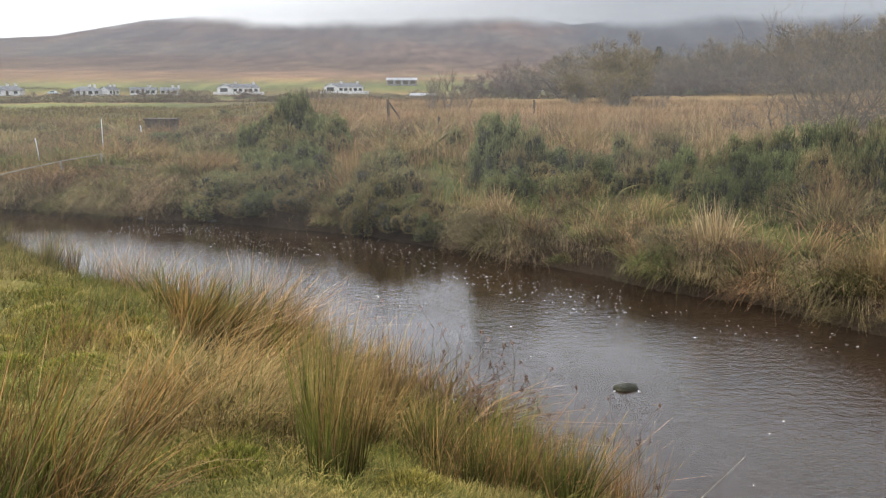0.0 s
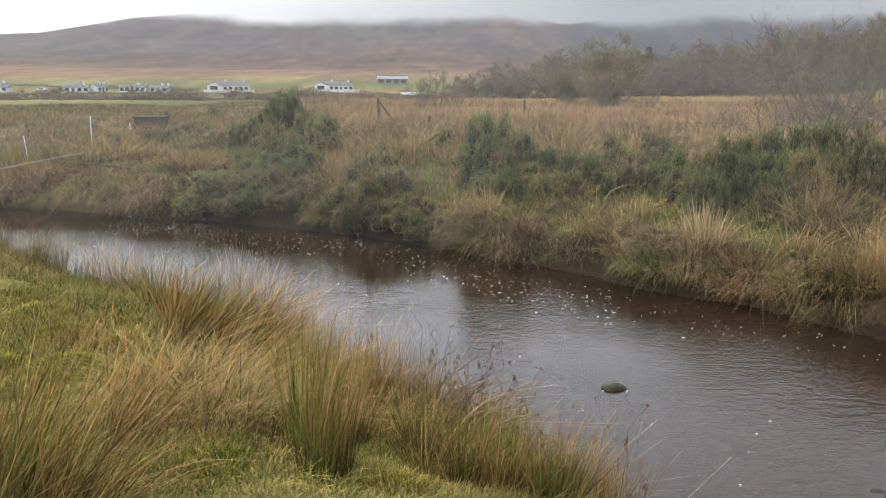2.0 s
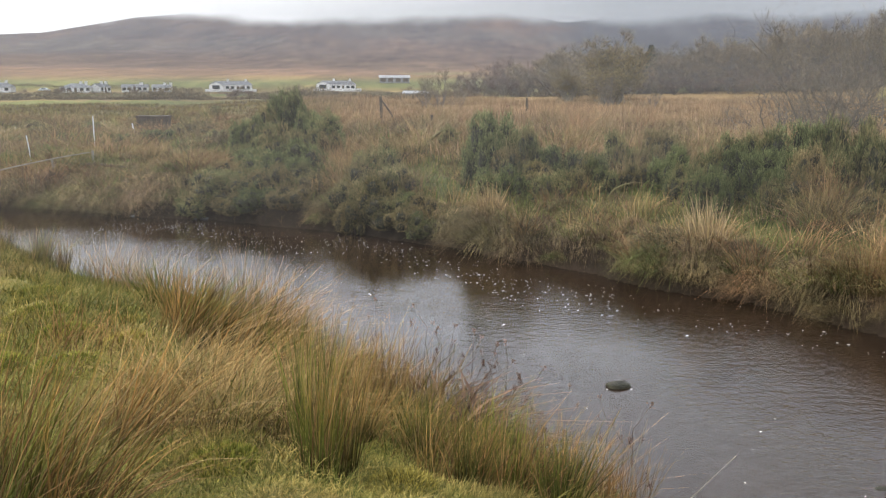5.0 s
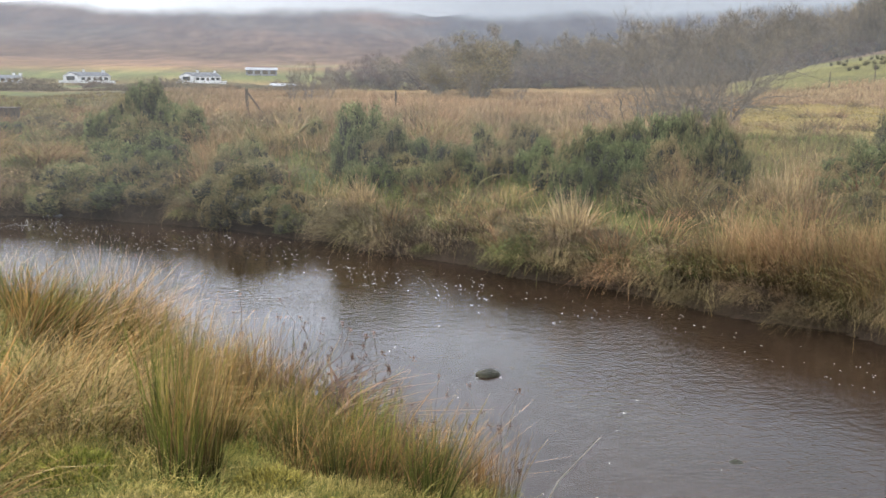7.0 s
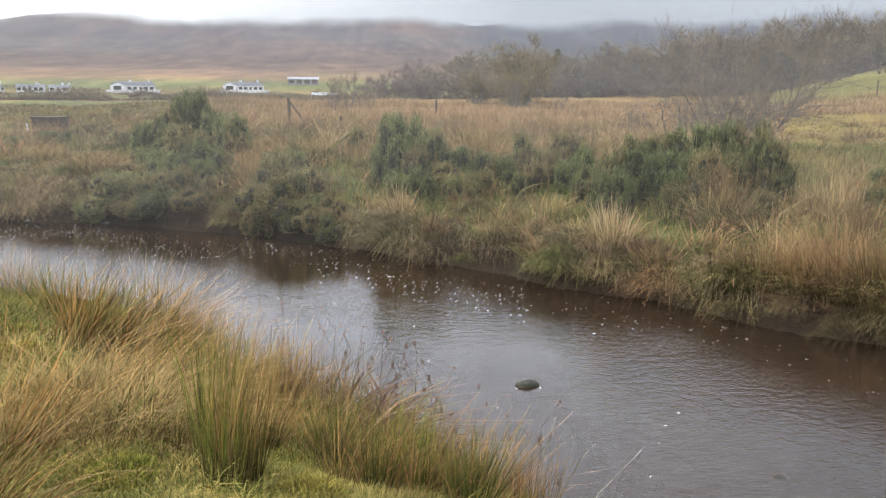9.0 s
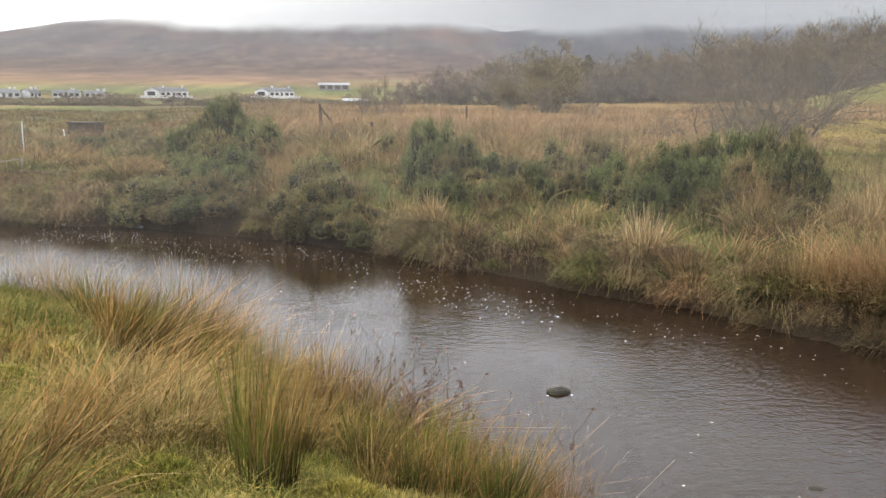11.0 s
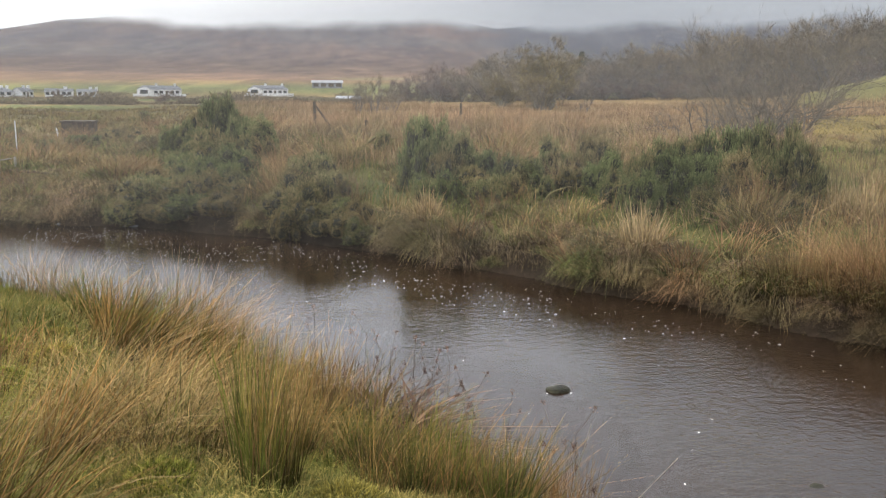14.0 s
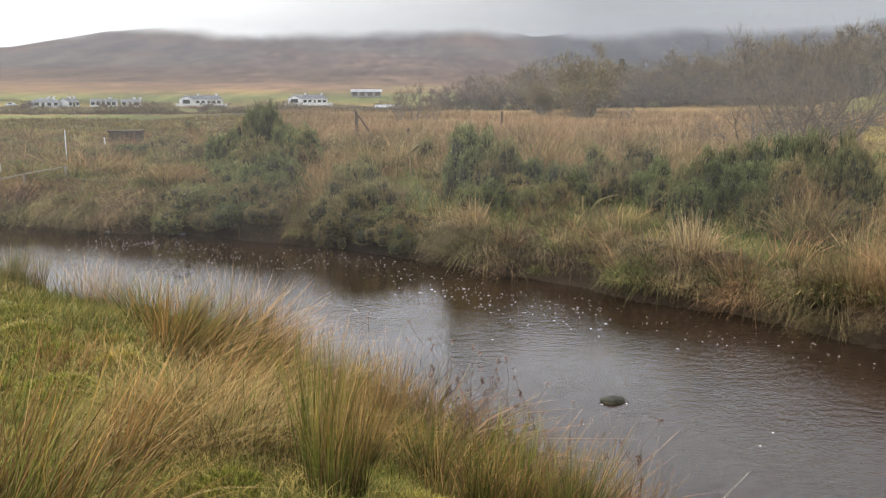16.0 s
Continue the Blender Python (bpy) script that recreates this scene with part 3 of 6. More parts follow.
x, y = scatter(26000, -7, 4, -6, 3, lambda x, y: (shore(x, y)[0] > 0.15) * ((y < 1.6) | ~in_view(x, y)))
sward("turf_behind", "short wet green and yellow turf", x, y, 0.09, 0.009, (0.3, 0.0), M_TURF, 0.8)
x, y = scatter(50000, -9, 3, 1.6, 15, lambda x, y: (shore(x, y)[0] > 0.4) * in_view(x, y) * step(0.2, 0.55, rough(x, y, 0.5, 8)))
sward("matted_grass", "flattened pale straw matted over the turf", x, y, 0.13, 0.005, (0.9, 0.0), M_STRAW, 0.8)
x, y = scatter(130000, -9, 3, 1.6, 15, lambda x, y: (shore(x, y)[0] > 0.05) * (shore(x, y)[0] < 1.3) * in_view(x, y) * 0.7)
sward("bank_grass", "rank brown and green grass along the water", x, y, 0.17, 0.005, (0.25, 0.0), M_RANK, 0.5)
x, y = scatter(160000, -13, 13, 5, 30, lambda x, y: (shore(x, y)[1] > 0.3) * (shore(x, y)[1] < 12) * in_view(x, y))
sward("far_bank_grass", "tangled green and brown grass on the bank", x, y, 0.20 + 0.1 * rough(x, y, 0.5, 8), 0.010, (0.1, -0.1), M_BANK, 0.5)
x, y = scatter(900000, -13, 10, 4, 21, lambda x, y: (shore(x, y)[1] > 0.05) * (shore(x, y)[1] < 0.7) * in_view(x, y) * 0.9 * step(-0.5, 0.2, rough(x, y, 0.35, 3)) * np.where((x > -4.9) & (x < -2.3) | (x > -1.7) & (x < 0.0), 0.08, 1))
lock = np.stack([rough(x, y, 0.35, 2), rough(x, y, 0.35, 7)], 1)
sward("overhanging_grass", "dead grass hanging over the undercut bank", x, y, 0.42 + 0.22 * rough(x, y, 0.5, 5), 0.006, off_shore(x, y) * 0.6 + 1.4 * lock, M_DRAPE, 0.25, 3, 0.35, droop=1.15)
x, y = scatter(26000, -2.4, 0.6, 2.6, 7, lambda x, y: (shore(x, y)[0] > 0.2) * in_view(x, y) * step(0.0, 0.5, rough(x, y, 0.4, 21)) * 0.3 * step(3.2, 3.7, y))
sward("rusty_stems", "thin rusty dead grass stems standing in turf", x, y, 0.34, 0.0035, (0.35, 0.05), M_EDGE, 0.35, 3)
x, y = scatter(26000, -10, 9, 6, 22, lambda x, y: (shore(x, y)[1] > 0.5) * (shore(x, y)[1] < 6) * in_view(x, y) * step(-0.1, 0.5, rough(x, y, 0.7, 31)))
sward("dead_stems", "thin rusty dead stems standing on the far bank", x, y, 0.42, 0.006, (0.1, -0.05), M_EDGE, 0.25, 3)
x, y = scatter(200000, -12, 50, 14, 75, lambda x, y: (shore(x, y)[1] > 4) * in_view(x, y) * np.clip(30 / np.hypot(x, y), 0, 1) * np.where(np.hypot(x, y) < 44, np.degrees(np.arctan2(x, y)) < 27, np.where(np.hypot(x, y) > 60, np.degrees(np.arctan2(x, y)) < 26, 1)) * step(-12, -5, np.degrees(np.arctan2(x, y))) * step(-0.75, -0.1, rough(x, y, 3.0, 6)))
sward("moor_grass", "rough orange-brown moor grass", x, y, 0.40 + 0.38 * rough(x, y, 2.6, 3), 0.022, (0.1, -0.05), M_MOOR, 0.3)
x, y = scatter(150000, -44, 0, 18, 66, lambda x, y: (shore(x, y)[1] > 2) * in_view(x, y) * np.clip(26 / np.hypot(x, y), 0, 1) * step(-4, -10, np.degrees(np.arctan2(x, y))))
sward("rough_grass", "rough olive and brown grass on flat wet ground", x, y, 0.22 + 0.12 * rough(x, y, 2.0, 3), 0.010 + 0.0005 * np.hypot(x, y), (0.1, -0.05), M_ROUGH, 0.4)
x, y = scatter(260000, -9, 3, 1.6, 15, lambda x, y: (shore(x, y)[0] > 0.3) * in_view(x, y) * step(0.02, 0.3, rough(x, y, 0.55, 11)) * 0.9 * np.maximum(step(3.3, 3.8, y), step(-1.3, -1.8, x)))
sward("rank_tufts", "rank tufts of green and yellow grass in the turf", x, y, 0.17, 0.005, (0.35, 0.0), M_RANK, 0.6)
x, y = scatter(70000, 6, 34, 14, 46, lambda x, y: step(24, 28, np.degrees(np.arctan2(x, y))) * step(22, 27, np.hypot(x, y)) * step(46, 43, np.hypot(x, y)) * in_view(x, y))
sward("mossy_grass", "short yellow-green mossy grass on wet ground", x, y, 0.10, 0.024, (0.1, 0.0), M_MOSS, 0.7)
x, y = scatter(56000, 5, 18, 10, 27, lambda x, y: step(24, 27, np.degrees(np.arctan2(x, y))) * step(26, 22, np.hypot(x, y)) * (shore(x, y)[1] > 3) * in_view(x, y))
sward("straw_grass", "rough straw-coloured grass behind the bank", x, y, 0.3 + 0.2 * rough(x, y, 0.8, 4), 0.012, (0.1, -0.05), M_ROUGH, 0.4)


# ---- tussocks and rushes ----
def clump_mesh(name, n, radius, lean, spread, mat, width, seed, segs=3, curl=0.7, low=0.4, droop=None):
    """One clump, a metre high: stems out of a small round foot, falling outwards."""
    g = np.random.default_rng(seed)
    a, r = g.uniform(0, 2 * np.pi, n), radius * np.sqrt(g.uniform(0, 1, n))
    out = np.stack([np.cos(a), np.sin(a)], 1)
    base = np.concatenate([out * r[:, None], -0.03 * np.ones((n, 1))], 1)
    ln = np.asarray(lean) * g.uniform(0.5, 1.4, (n, 1)) + out * (r / radius)[:, None] * spread + np.clip(g.normal(0, spread * 0.6, (n, 2)), -1.1 * spread, 1.1 * spread)
    ln /= np.maximum(1, np.hypot(ln[:, 0], ln[:, 1]) / 1.25)[:, None]
    v, f, al = blades(base, g.uniform(low, 1.0, n), width * g.uniform(0.6, 1.4, n), ln, curl, segs, g, droop)
    return mesh_of(name, v, f, al, mat)


def upright(x, y, size, wide, turn, dz=0.0):
    return Matrix.LocRotScale((x, y, float(ground(x, y)) + dz), Euler((0, 0, turn)), (wide, wide, size))


def plant(kinds, name, label, category, group, spots):
    """Clumps at spots of x, y, height, width and turn. kinds: for each sort of clump its meshes, with a name for each."""
    for i, (x, y, size, wide, turn) in enumerate(spots):
        if float(ground(x, y)) < 0.04:
            continue
        ob = thing(name, label, category, group)
        ob.matrix_world = upright(x, y, size, wide, turn)
        for piece, me in kinds[i % len(kinds)]:
            tagged(part(piece, me, ob), kind="stuff")


def sort(piece, *args, **more):
    return piece, clump_mesh(piece, *args, **more)


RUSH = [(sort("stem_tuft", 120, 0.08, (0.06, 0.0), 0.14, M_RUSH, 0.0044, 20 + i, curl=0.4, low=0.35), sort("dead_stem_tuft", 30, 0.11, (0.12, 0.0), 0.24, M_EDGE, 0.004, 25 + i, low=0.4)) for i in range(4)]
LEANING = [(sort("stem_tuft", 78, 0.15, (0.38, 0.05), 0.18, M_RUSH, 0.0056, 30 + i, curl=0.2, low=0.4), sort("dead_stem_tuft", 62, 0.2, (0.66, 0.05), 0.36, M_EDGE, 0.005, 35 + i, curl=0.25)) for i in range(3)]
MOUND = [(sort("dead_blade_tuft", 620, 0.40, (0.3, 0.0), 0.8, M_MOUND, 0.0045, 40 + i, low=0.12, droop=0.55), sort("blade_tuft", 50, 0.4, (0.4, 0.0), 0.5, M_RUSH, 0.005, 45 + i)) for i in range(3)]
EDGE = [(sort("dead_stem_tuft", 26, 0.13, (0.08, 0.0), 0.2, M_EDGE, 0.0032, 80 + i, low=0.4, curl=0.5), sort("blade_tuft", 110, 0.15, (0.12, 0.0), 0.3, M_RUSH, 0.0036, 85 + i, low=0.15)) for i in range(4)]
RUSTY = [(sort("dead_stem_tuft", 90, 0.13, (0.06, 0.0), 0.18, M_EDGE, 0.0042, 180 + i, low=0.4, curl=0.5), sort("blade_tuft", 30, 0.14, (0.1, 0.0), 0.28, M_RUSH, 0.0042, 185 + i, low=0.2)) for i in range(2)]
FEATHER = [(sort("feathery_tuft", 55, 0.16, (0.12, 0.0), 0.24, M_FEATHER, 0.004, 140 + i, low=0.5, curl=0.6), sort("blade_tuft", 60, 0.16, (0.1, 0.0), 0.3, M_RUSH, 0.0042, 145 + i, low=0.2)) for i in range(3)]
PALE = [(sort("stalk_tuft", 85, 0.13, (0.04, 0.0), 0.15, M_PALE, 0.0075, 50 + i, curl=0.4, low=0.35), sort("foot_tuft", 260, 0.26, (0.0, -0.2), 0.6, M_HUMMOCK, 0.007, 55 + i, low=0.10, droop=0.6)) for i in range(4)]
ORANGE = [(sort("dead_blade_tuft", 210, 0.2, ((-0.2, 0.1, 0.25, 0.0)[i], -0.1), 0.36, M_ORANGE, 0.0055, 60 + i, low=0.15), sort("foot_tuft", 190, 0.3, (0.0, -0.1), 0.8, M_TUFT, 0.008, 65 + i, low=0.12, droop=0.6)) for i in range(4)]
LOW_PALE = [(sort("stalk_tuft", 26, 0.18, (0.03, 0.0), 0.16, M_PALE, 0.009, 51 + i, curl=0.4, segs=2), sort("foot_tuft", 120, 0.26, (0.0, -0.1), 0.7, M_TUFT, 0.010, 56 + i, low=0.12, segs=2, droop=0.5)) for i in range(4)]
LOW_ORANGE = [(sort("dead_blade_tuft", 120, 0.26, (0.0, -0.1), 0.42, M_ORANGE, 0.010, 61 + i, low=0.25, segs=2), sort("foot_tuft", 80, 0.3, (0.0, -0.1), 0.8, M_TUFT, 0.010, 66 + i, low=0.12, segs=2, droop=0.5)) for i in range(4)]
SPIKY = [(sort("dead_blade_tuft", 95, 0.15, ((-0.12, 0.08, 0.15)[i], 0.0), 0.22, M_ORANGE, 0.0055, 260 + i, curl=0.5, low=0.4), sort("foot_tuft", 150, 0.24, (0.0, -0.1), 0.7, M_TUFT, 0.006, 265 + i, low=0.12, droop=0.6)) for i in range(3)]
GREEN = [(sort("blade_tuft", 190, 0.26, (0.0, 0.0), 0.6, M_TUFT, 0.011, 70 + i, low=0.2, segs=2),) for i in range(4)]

plant(RUSH, "rush_clump", "upright green rushes with brown tips on the bank", "rushes", "rushes on the bank", [
    (-0.53, 3.15, 0.80, 0.9, 0.3), (-0.45, 3.28, 0.66, 0.75, 1.0), (-0.60, 3.34, 0.76, 0.85, 0.8), (0.10, 3.42, 0.42, 0.9, 0.2), (0.26, 3.62, 0.56, 1.0, 1.4), (0.50, 3.50, 0.50, 1.2, 0.7), (0.58, 3.86, 0.44, 1.0, 2.6), (-0.12, 3.85, 0.46, 0.8, 2.0), (-1.82, 5.9, 0.62, 1.5, 0.5), (-1.95, 6.3, 0.58, 1.4, 0.2), (-1.62, 6.0, 0.56, 1.3, 1.2),
    (-0.97, 5.1, 0.52, 1.2, 0.4), (-0.82, 4.9, 0.46, 1.1, 2.1), (-0.44, 4.0, 0.34, 0.9, 0.6), (-1.15, 5.6, 0.56, 1.3, 0.3), (-0.58, 4.7, 0.46, 1.0, 0.1), (-2.3, 6.9, 0.55, 1.5, 0.9)])
plant(EDGE, "mixed_grass_clump", "thin mixed rushes and rusty dead grass on the bank", "rushes", "rushes on the bank", [
    (0.30, 3.72, 0.40, 0.9, 0.6), (0.42, 3.68, 0.44, 0.9, -0.3), (0.58, 3.78, 0.40, 0.9, 0.4), (0.20, 4.2, 0.40, 0.9, 0.4), (0.72, 4.0, 0.34, 0.9, 0.2), (-0.10, 4.75, 0.44, 0.9, 0.6),
    (-0.66, 5.2, 0.5, 0.9, 0.1), (-0.22, 4.05, 0.34, 0.8, 0.3), (-0.08, 3.5, 0.34, 0.8, 1.3), (0.08, 3.9, 0.38, 0.8, 0.7),
    (-1.0, 5.75, 0.55, 1.0, 0.4), (-1.3, 6.25, 0.62, 1.0, 0.5), (0.55, 4.35, 0.36, 0.9, 0.1), (0.25, 4.65, 0.42, 0.9, 0.3)])
plant(RUSTY, "rusty_rush_clump", "upright rusty brown dead rushes by the water", "rushes", "rushes on the bank", [
    (-0.38, 5.0, 0.60, 0.95, 0.2), (-0.44, 4.6, 0.52, 0.85, 0.5), (-0.26, 5.1, 0.58, 0.95, 0.9), (-0.32, 4.75, 0.5, 0.8, 1.7), (-0.12, 4.95, 0.5, 0.8, 0.1), (-0.75, 5.3, 0.58, 0.8, 0.6), (0.84, 3.9, 0.46, 0.7, 0.4), (0.75, 4.1, 0.42, 0.7, 1.1), (0.96, 4.02, 0.52, 0.6, 2.0), (-0.50, 3.25, 0.62, 0.6, 1.0), (0.38, 3.75, 0.50, 0.7, 0.3)])
plant(LEANING, "leaning_rush_clump", "tall green and rusty rushes bent over by wind", "rushes", "rushes on the bank", [
    (-1.62, 2.62, 1.0, 0.85, 0.0), (-1.46, 2.72, 0.86, 0.85, 0.15), (-1.78, 2.95, 0.82, 0.8, 0.3), (-1.30, 2.62, 0.62, 0.85, -0.15), (-1.42, 3.5, 0.6, 0.75, 0.2),
    (-1.62, 5.2, 0.62, 1.2, 0.1), (-1.45, 5.5, 0.66, 1.2, 0.3), (-1.72, 5.6, 0.6, 1.1, -0.1), (-1.30, 5.0, 0.52, 1.1, 0.0), (-1.5, 6.1, 0.66, 1.2, 0.2)])
plant(FEATHER, "feathery_grass_clump", "tall pale pinkish feathery dead grass at the edge", "grass", "rushes on the bank", [
    (-1.28, 5.9, 0.78, 0.9, 0.2), (-1.12, 5.9, 0.76, 0.8, 0.6), (-1.35, 6.3, 0.84, 0.9, -0.2), (-1.18, 6.35, 0.84, 0.8, 0.1), (-1.5, 6.6, 0.8, 0.9, 0.4), (-0.9, 5.75, 0.68, 0.8, -0.3), (-1.65, 6.8, 0.8, 0.9, 0.0), (-3.6, 9.3, 0.7, 1.1, 0.3), (-3.3, 9.1, 0.66, 1.1, 0.8)])
DOCK = [(sort("dead_leaf_tuft", 160, 0.3, (0.1, 0.0), 0.9, M_BRACKEN, 0.03, 90 + i, low=0.2, segs=2),) for i in range(2)]
plant(DOCK, "dead_dock", "low heap of dark rusty dead dock leaves", "weed", "dead weeds at the edge", [
    (-0.2, 5.2, 0.3, 0.8, 0.0), (-0.02, 5.0, 0.26, 0.8, 1.0), (-0.4, 5.35, 0.26, 0.7, 2.0), (0.2, 4.75, 0.2, 0.6, 0.4), (0.05, 4.6, 0.26, 0.7, 1.6), (0.34, 4.5, 0.2, 0.6, 2.2)])
plant(MOUND, "straw_tussock", "rounded mound of yellow straw-coloured dead grass", "tussock", "straw tussocks on the bank", [
    (-1.05, 4.25, 0.55, 0.75, 0.0), (-0.84, 3.72, 0.46, 0.6, 0.2), (-1.10, 3.68, 0.48, 0.65, 1.1), (-0.92, 4.0, 0.42, 0.6, 0.4), (-1.30, 4.6, 0.5, 0.7, 0.9), (-1.42, 4.1, 0.36, 0.6, 1.9)])
spots = []
for i in range(28):
    px_ = RNG.uniform(-8.5, -0.6)
    py_ = np.interp(px_, NEAR_X, NEAR_Y) - RNG.uniform(0.15, 0.75)
    spots.append((px_, py_, RNG.uniform(0.3, 0.62), RNG.uniform(0.8, 1.2), RNG.uniform(-0.5, 0.7)))
plant([EDGE[0], FEATHER[1], RUSH[1], EDGE[2], FEATHER[0], EDGE[3]], "bank_edge_clump", "mixed rushes and dead grass at the water's edge", "rushes", "clumps along the near edge", spots)

TUFTS = [
    (0.78, 13.57, 1.11, 0.19), (3.25, 10.61, 1.3, 0.29), (6.5, 11.02, 1.5, 0.4), (0.36, 14.09, 0.79, 0.27),
    (3.42, 10.72, 1.1, 0.25), (0.9, 13.5, 0.9, 0.2), (6.65, 12.12, 1.33, 0.18), (7.15, 12.52, 1.23, 0.17), (7.06, 11.56, 1.28, 0.16)]
plant(PALE, "pale_tussock", "pale upright straw stalks of dead moor grass", "tussock", "pale tussocks on the far bank",
      [(x, y, top - float(ground(x, y)), 1.0 + 0.8 * r, x * 3) for x, y, top, r in TUFTS])
TUFTS = [
    (-1.75, 16.7, 1.72, 0.42), (-1.55, 16.1, 1.8, 0.4), (-1.62, 15.8, 1.6, 0.45), (-1.5, 15.5, 1.3, 0.4), (-2.6, 17.4, 1.3, 0.4), (-2.2, 16.4, 1.1, 0.35), (-3.6, 17.0, 1.0, 0.35), (-4.6, 18.0, 1.2, 0.4), (-0.5, 15.9, 1.0, 0.3), (-1.7, 15.6, 1.35, 0.35), (-1.8, 16.2, 1.5, 0.4), (3.23, 14.84, 1.61, 0.27), (-2.29, 15.03, 0.58, 0.18), (4.58, 8.88, 1.05, 0.39), (5.08, 8.61, 1.24, 0.32), (5.31, 8.12, 1.27, 0.31),
    (4.88, 10.96, 1.65, 0.3), (5.07, 11.3, 1.5, 0.3), (4.7, 10.8, 1.4, 0.25), (6.2, 11.2, 1.45, 0.35), (4.75, 8.5, 1.0, 0.3), (5.9, 7.2, 1.35, 0.3), (6.3, 6.6, 1.3, 0.35), (5.1, 8.2, 0.95, 0.3),
    (5.5, 7.75, 1.4, 0.31), (5.63, 7.41, 1.41, 0.3), (4.95, 8.9, 1.1, 0.3), (5.9, 8.2, 1.5, 0.4), (6.2, 7.6, 1.5, 0.4), (3.64, 9.95, 0.95, 0.28), (4.2, 9.3, 0.85, 0.3), (5.75, 6.9, 1.2, 0.3)]
TUFTS_B = [(6.98, 11.81, 1.53, 0.22), (7.4, 11.77, 1.48, 0.22), (5.68, 12.67, 1.48, 0.27), (5.34, 12.31, 1.3, 0.22), (4.3, 9.13, 0.97, 0.17), (4.47, 8.71, 1.06, 0.17), (4.74, 8.65, 1.17, 0.15), (4.88, 8.41, 0.99, 0.15), (5.11, 8.41, 0.97, 0.14), (5.4, 8.12, 1.26, 0.16), (5.54, 7.92, 1.31, 0.16), (5.63, 7.63, 1.41, 0.16), (5.68, 7.36, 1.35, 0.16), (5.27, 8.28, 1.09, 0.15), (5.66, 8.33, 1.02, 0.16), (5.92, 7.85, 1.21, 0.15)]
plant(ORANGE, "orange_tussock", "orange-brown tussock of dead moor grass", "tussock", "orange tussocks on the far bank",
      [(x, y, max(0.4, top - float(ground(x, y)) + (0.14 * np.sin(9 * x) + 0.06 if x > 5 else 0.0)), 0.9 + (0.6 if x > 5 else 1.0) * r, x * 3) for x, y, top, r in TUFTS] + [(x, y, max(0.4, top - float(ground(x, y))), 0.5 + r, x * 3) for x, y, top, r in TUFTS_B])
plant(SPIKY, "spiky_tussock", "tall upright orange-brown dead moor grass", "tussock", "orange tussocks on the far bank", [
    (5.36, 12.1, 0.95, 1.1, 0.2), (5.7, 12.3, 0.9, 1.0, 1.0), (4.32, 8.95, 0.74, 0.9, 0.5), (4.48, 8.72, 0.8, 1.0, 2.0), (4.75, 8.45, 0.92, 1.0, 0.9), (4.95, 8.25, 0.96, 1.1, 1.7),
    (5.22, 8.05, 1.08, 1.1, 0.3), (5.46, 7.92, 1.12, 1.1, 2.6), (5.02, 9.6, 0.95, 1.2, 0.1), (5.95, 9.6, 1.02, 1.3, 1.4), (2.05, 11.7, 0.6, 0.9, 0.6)])
spots = []
while len(spots) < 330:
    px_, py_ = RNG.uniform(-12, 12), RNG.uniform(6, 28)
    far_ = float(shore(np.array(px_), np.array(py_))[1])
    if in_view(px_, py_, 3) and 0.15 < far_ < 9 and RNG.uniform() < 1.3 / (0.6 + far_):
        spots.append((px_, py_, RNG.uniform(0.25, 0.55), RNG.uniform(0.6, 1.1), RNG.uniform(0, 6)))
plant(GREEN, "green_tussock", "low green and brown grass tussock", "tussock", "green tussocks on the far bank", spots[0::3])
plant(LOW_ORANGE, "low_orange_tussock", "low orange-brown grass tussock", "tussock", "orange tussocks on the far bank", spots[1::3])
plant(LOW_PALE, "low_pale_tussock", "low straw-coloured grass tussock", "tussock", "pale tussocks on the far bank", spots[2::3])

# shaggy hummocks along the far bank, the foremost hanging over the water
def hummock(piece, n, seed, mat, width, comb=(0.0, -0.35), droop=1.05, tall=1.0):
    """Long dead blades combed outwards and down from a low dome, half a metre high and one wide."""
    g = np.random.default_rng(seed)
    a, r = g.uniform(0, 2 * np.pi, n), np.sqrt(g.uniform(0, 1, n))
    out = np.stack([np.cos(a), np.sin(a)], 1)
    base = np.concatenate([out * (0.36 * r)[:, None], (0.30 * (1 - r**2) - 0.06)[:, None]], 1)
    lock = np.round(a * 2.2 + 3 * r)
    ln = out * (0.25 + 0.75 * r)[:, None] + comb + 0.28 * np.stack([np.sin(lock * 7.1), np.cos(lock * 4.3)], 1) + g.normal(0, 0.2, (n, 2))
    v, f, al = blades(base, tall * g.uniform(0.28, 0.58, n), width * g.uniform(0.6, 1.4, n), ln, 0.3, 3, g, droop)
    return piece, mesh_of(piece, v, f, al, mat)


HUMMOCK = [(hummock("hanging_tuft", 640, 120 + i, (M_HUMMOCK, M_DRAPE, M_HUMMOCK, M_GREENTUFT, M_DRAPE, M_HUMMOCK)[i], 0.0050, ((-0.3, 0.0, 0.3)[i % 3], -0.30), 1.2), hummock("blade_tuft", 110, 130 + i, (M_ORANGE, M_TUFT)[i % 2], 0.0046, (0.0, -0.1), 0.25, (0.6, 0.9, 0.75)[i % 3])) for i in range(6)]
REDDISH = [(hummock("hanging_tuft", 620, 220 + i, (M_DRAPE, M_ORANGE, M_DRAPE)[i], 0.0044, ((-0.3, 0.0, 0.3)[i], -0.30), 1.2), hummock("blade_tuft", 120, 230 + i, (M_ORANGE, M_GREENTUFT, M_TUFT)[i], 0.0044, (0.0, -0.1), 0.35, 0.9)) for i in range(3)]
spots = []
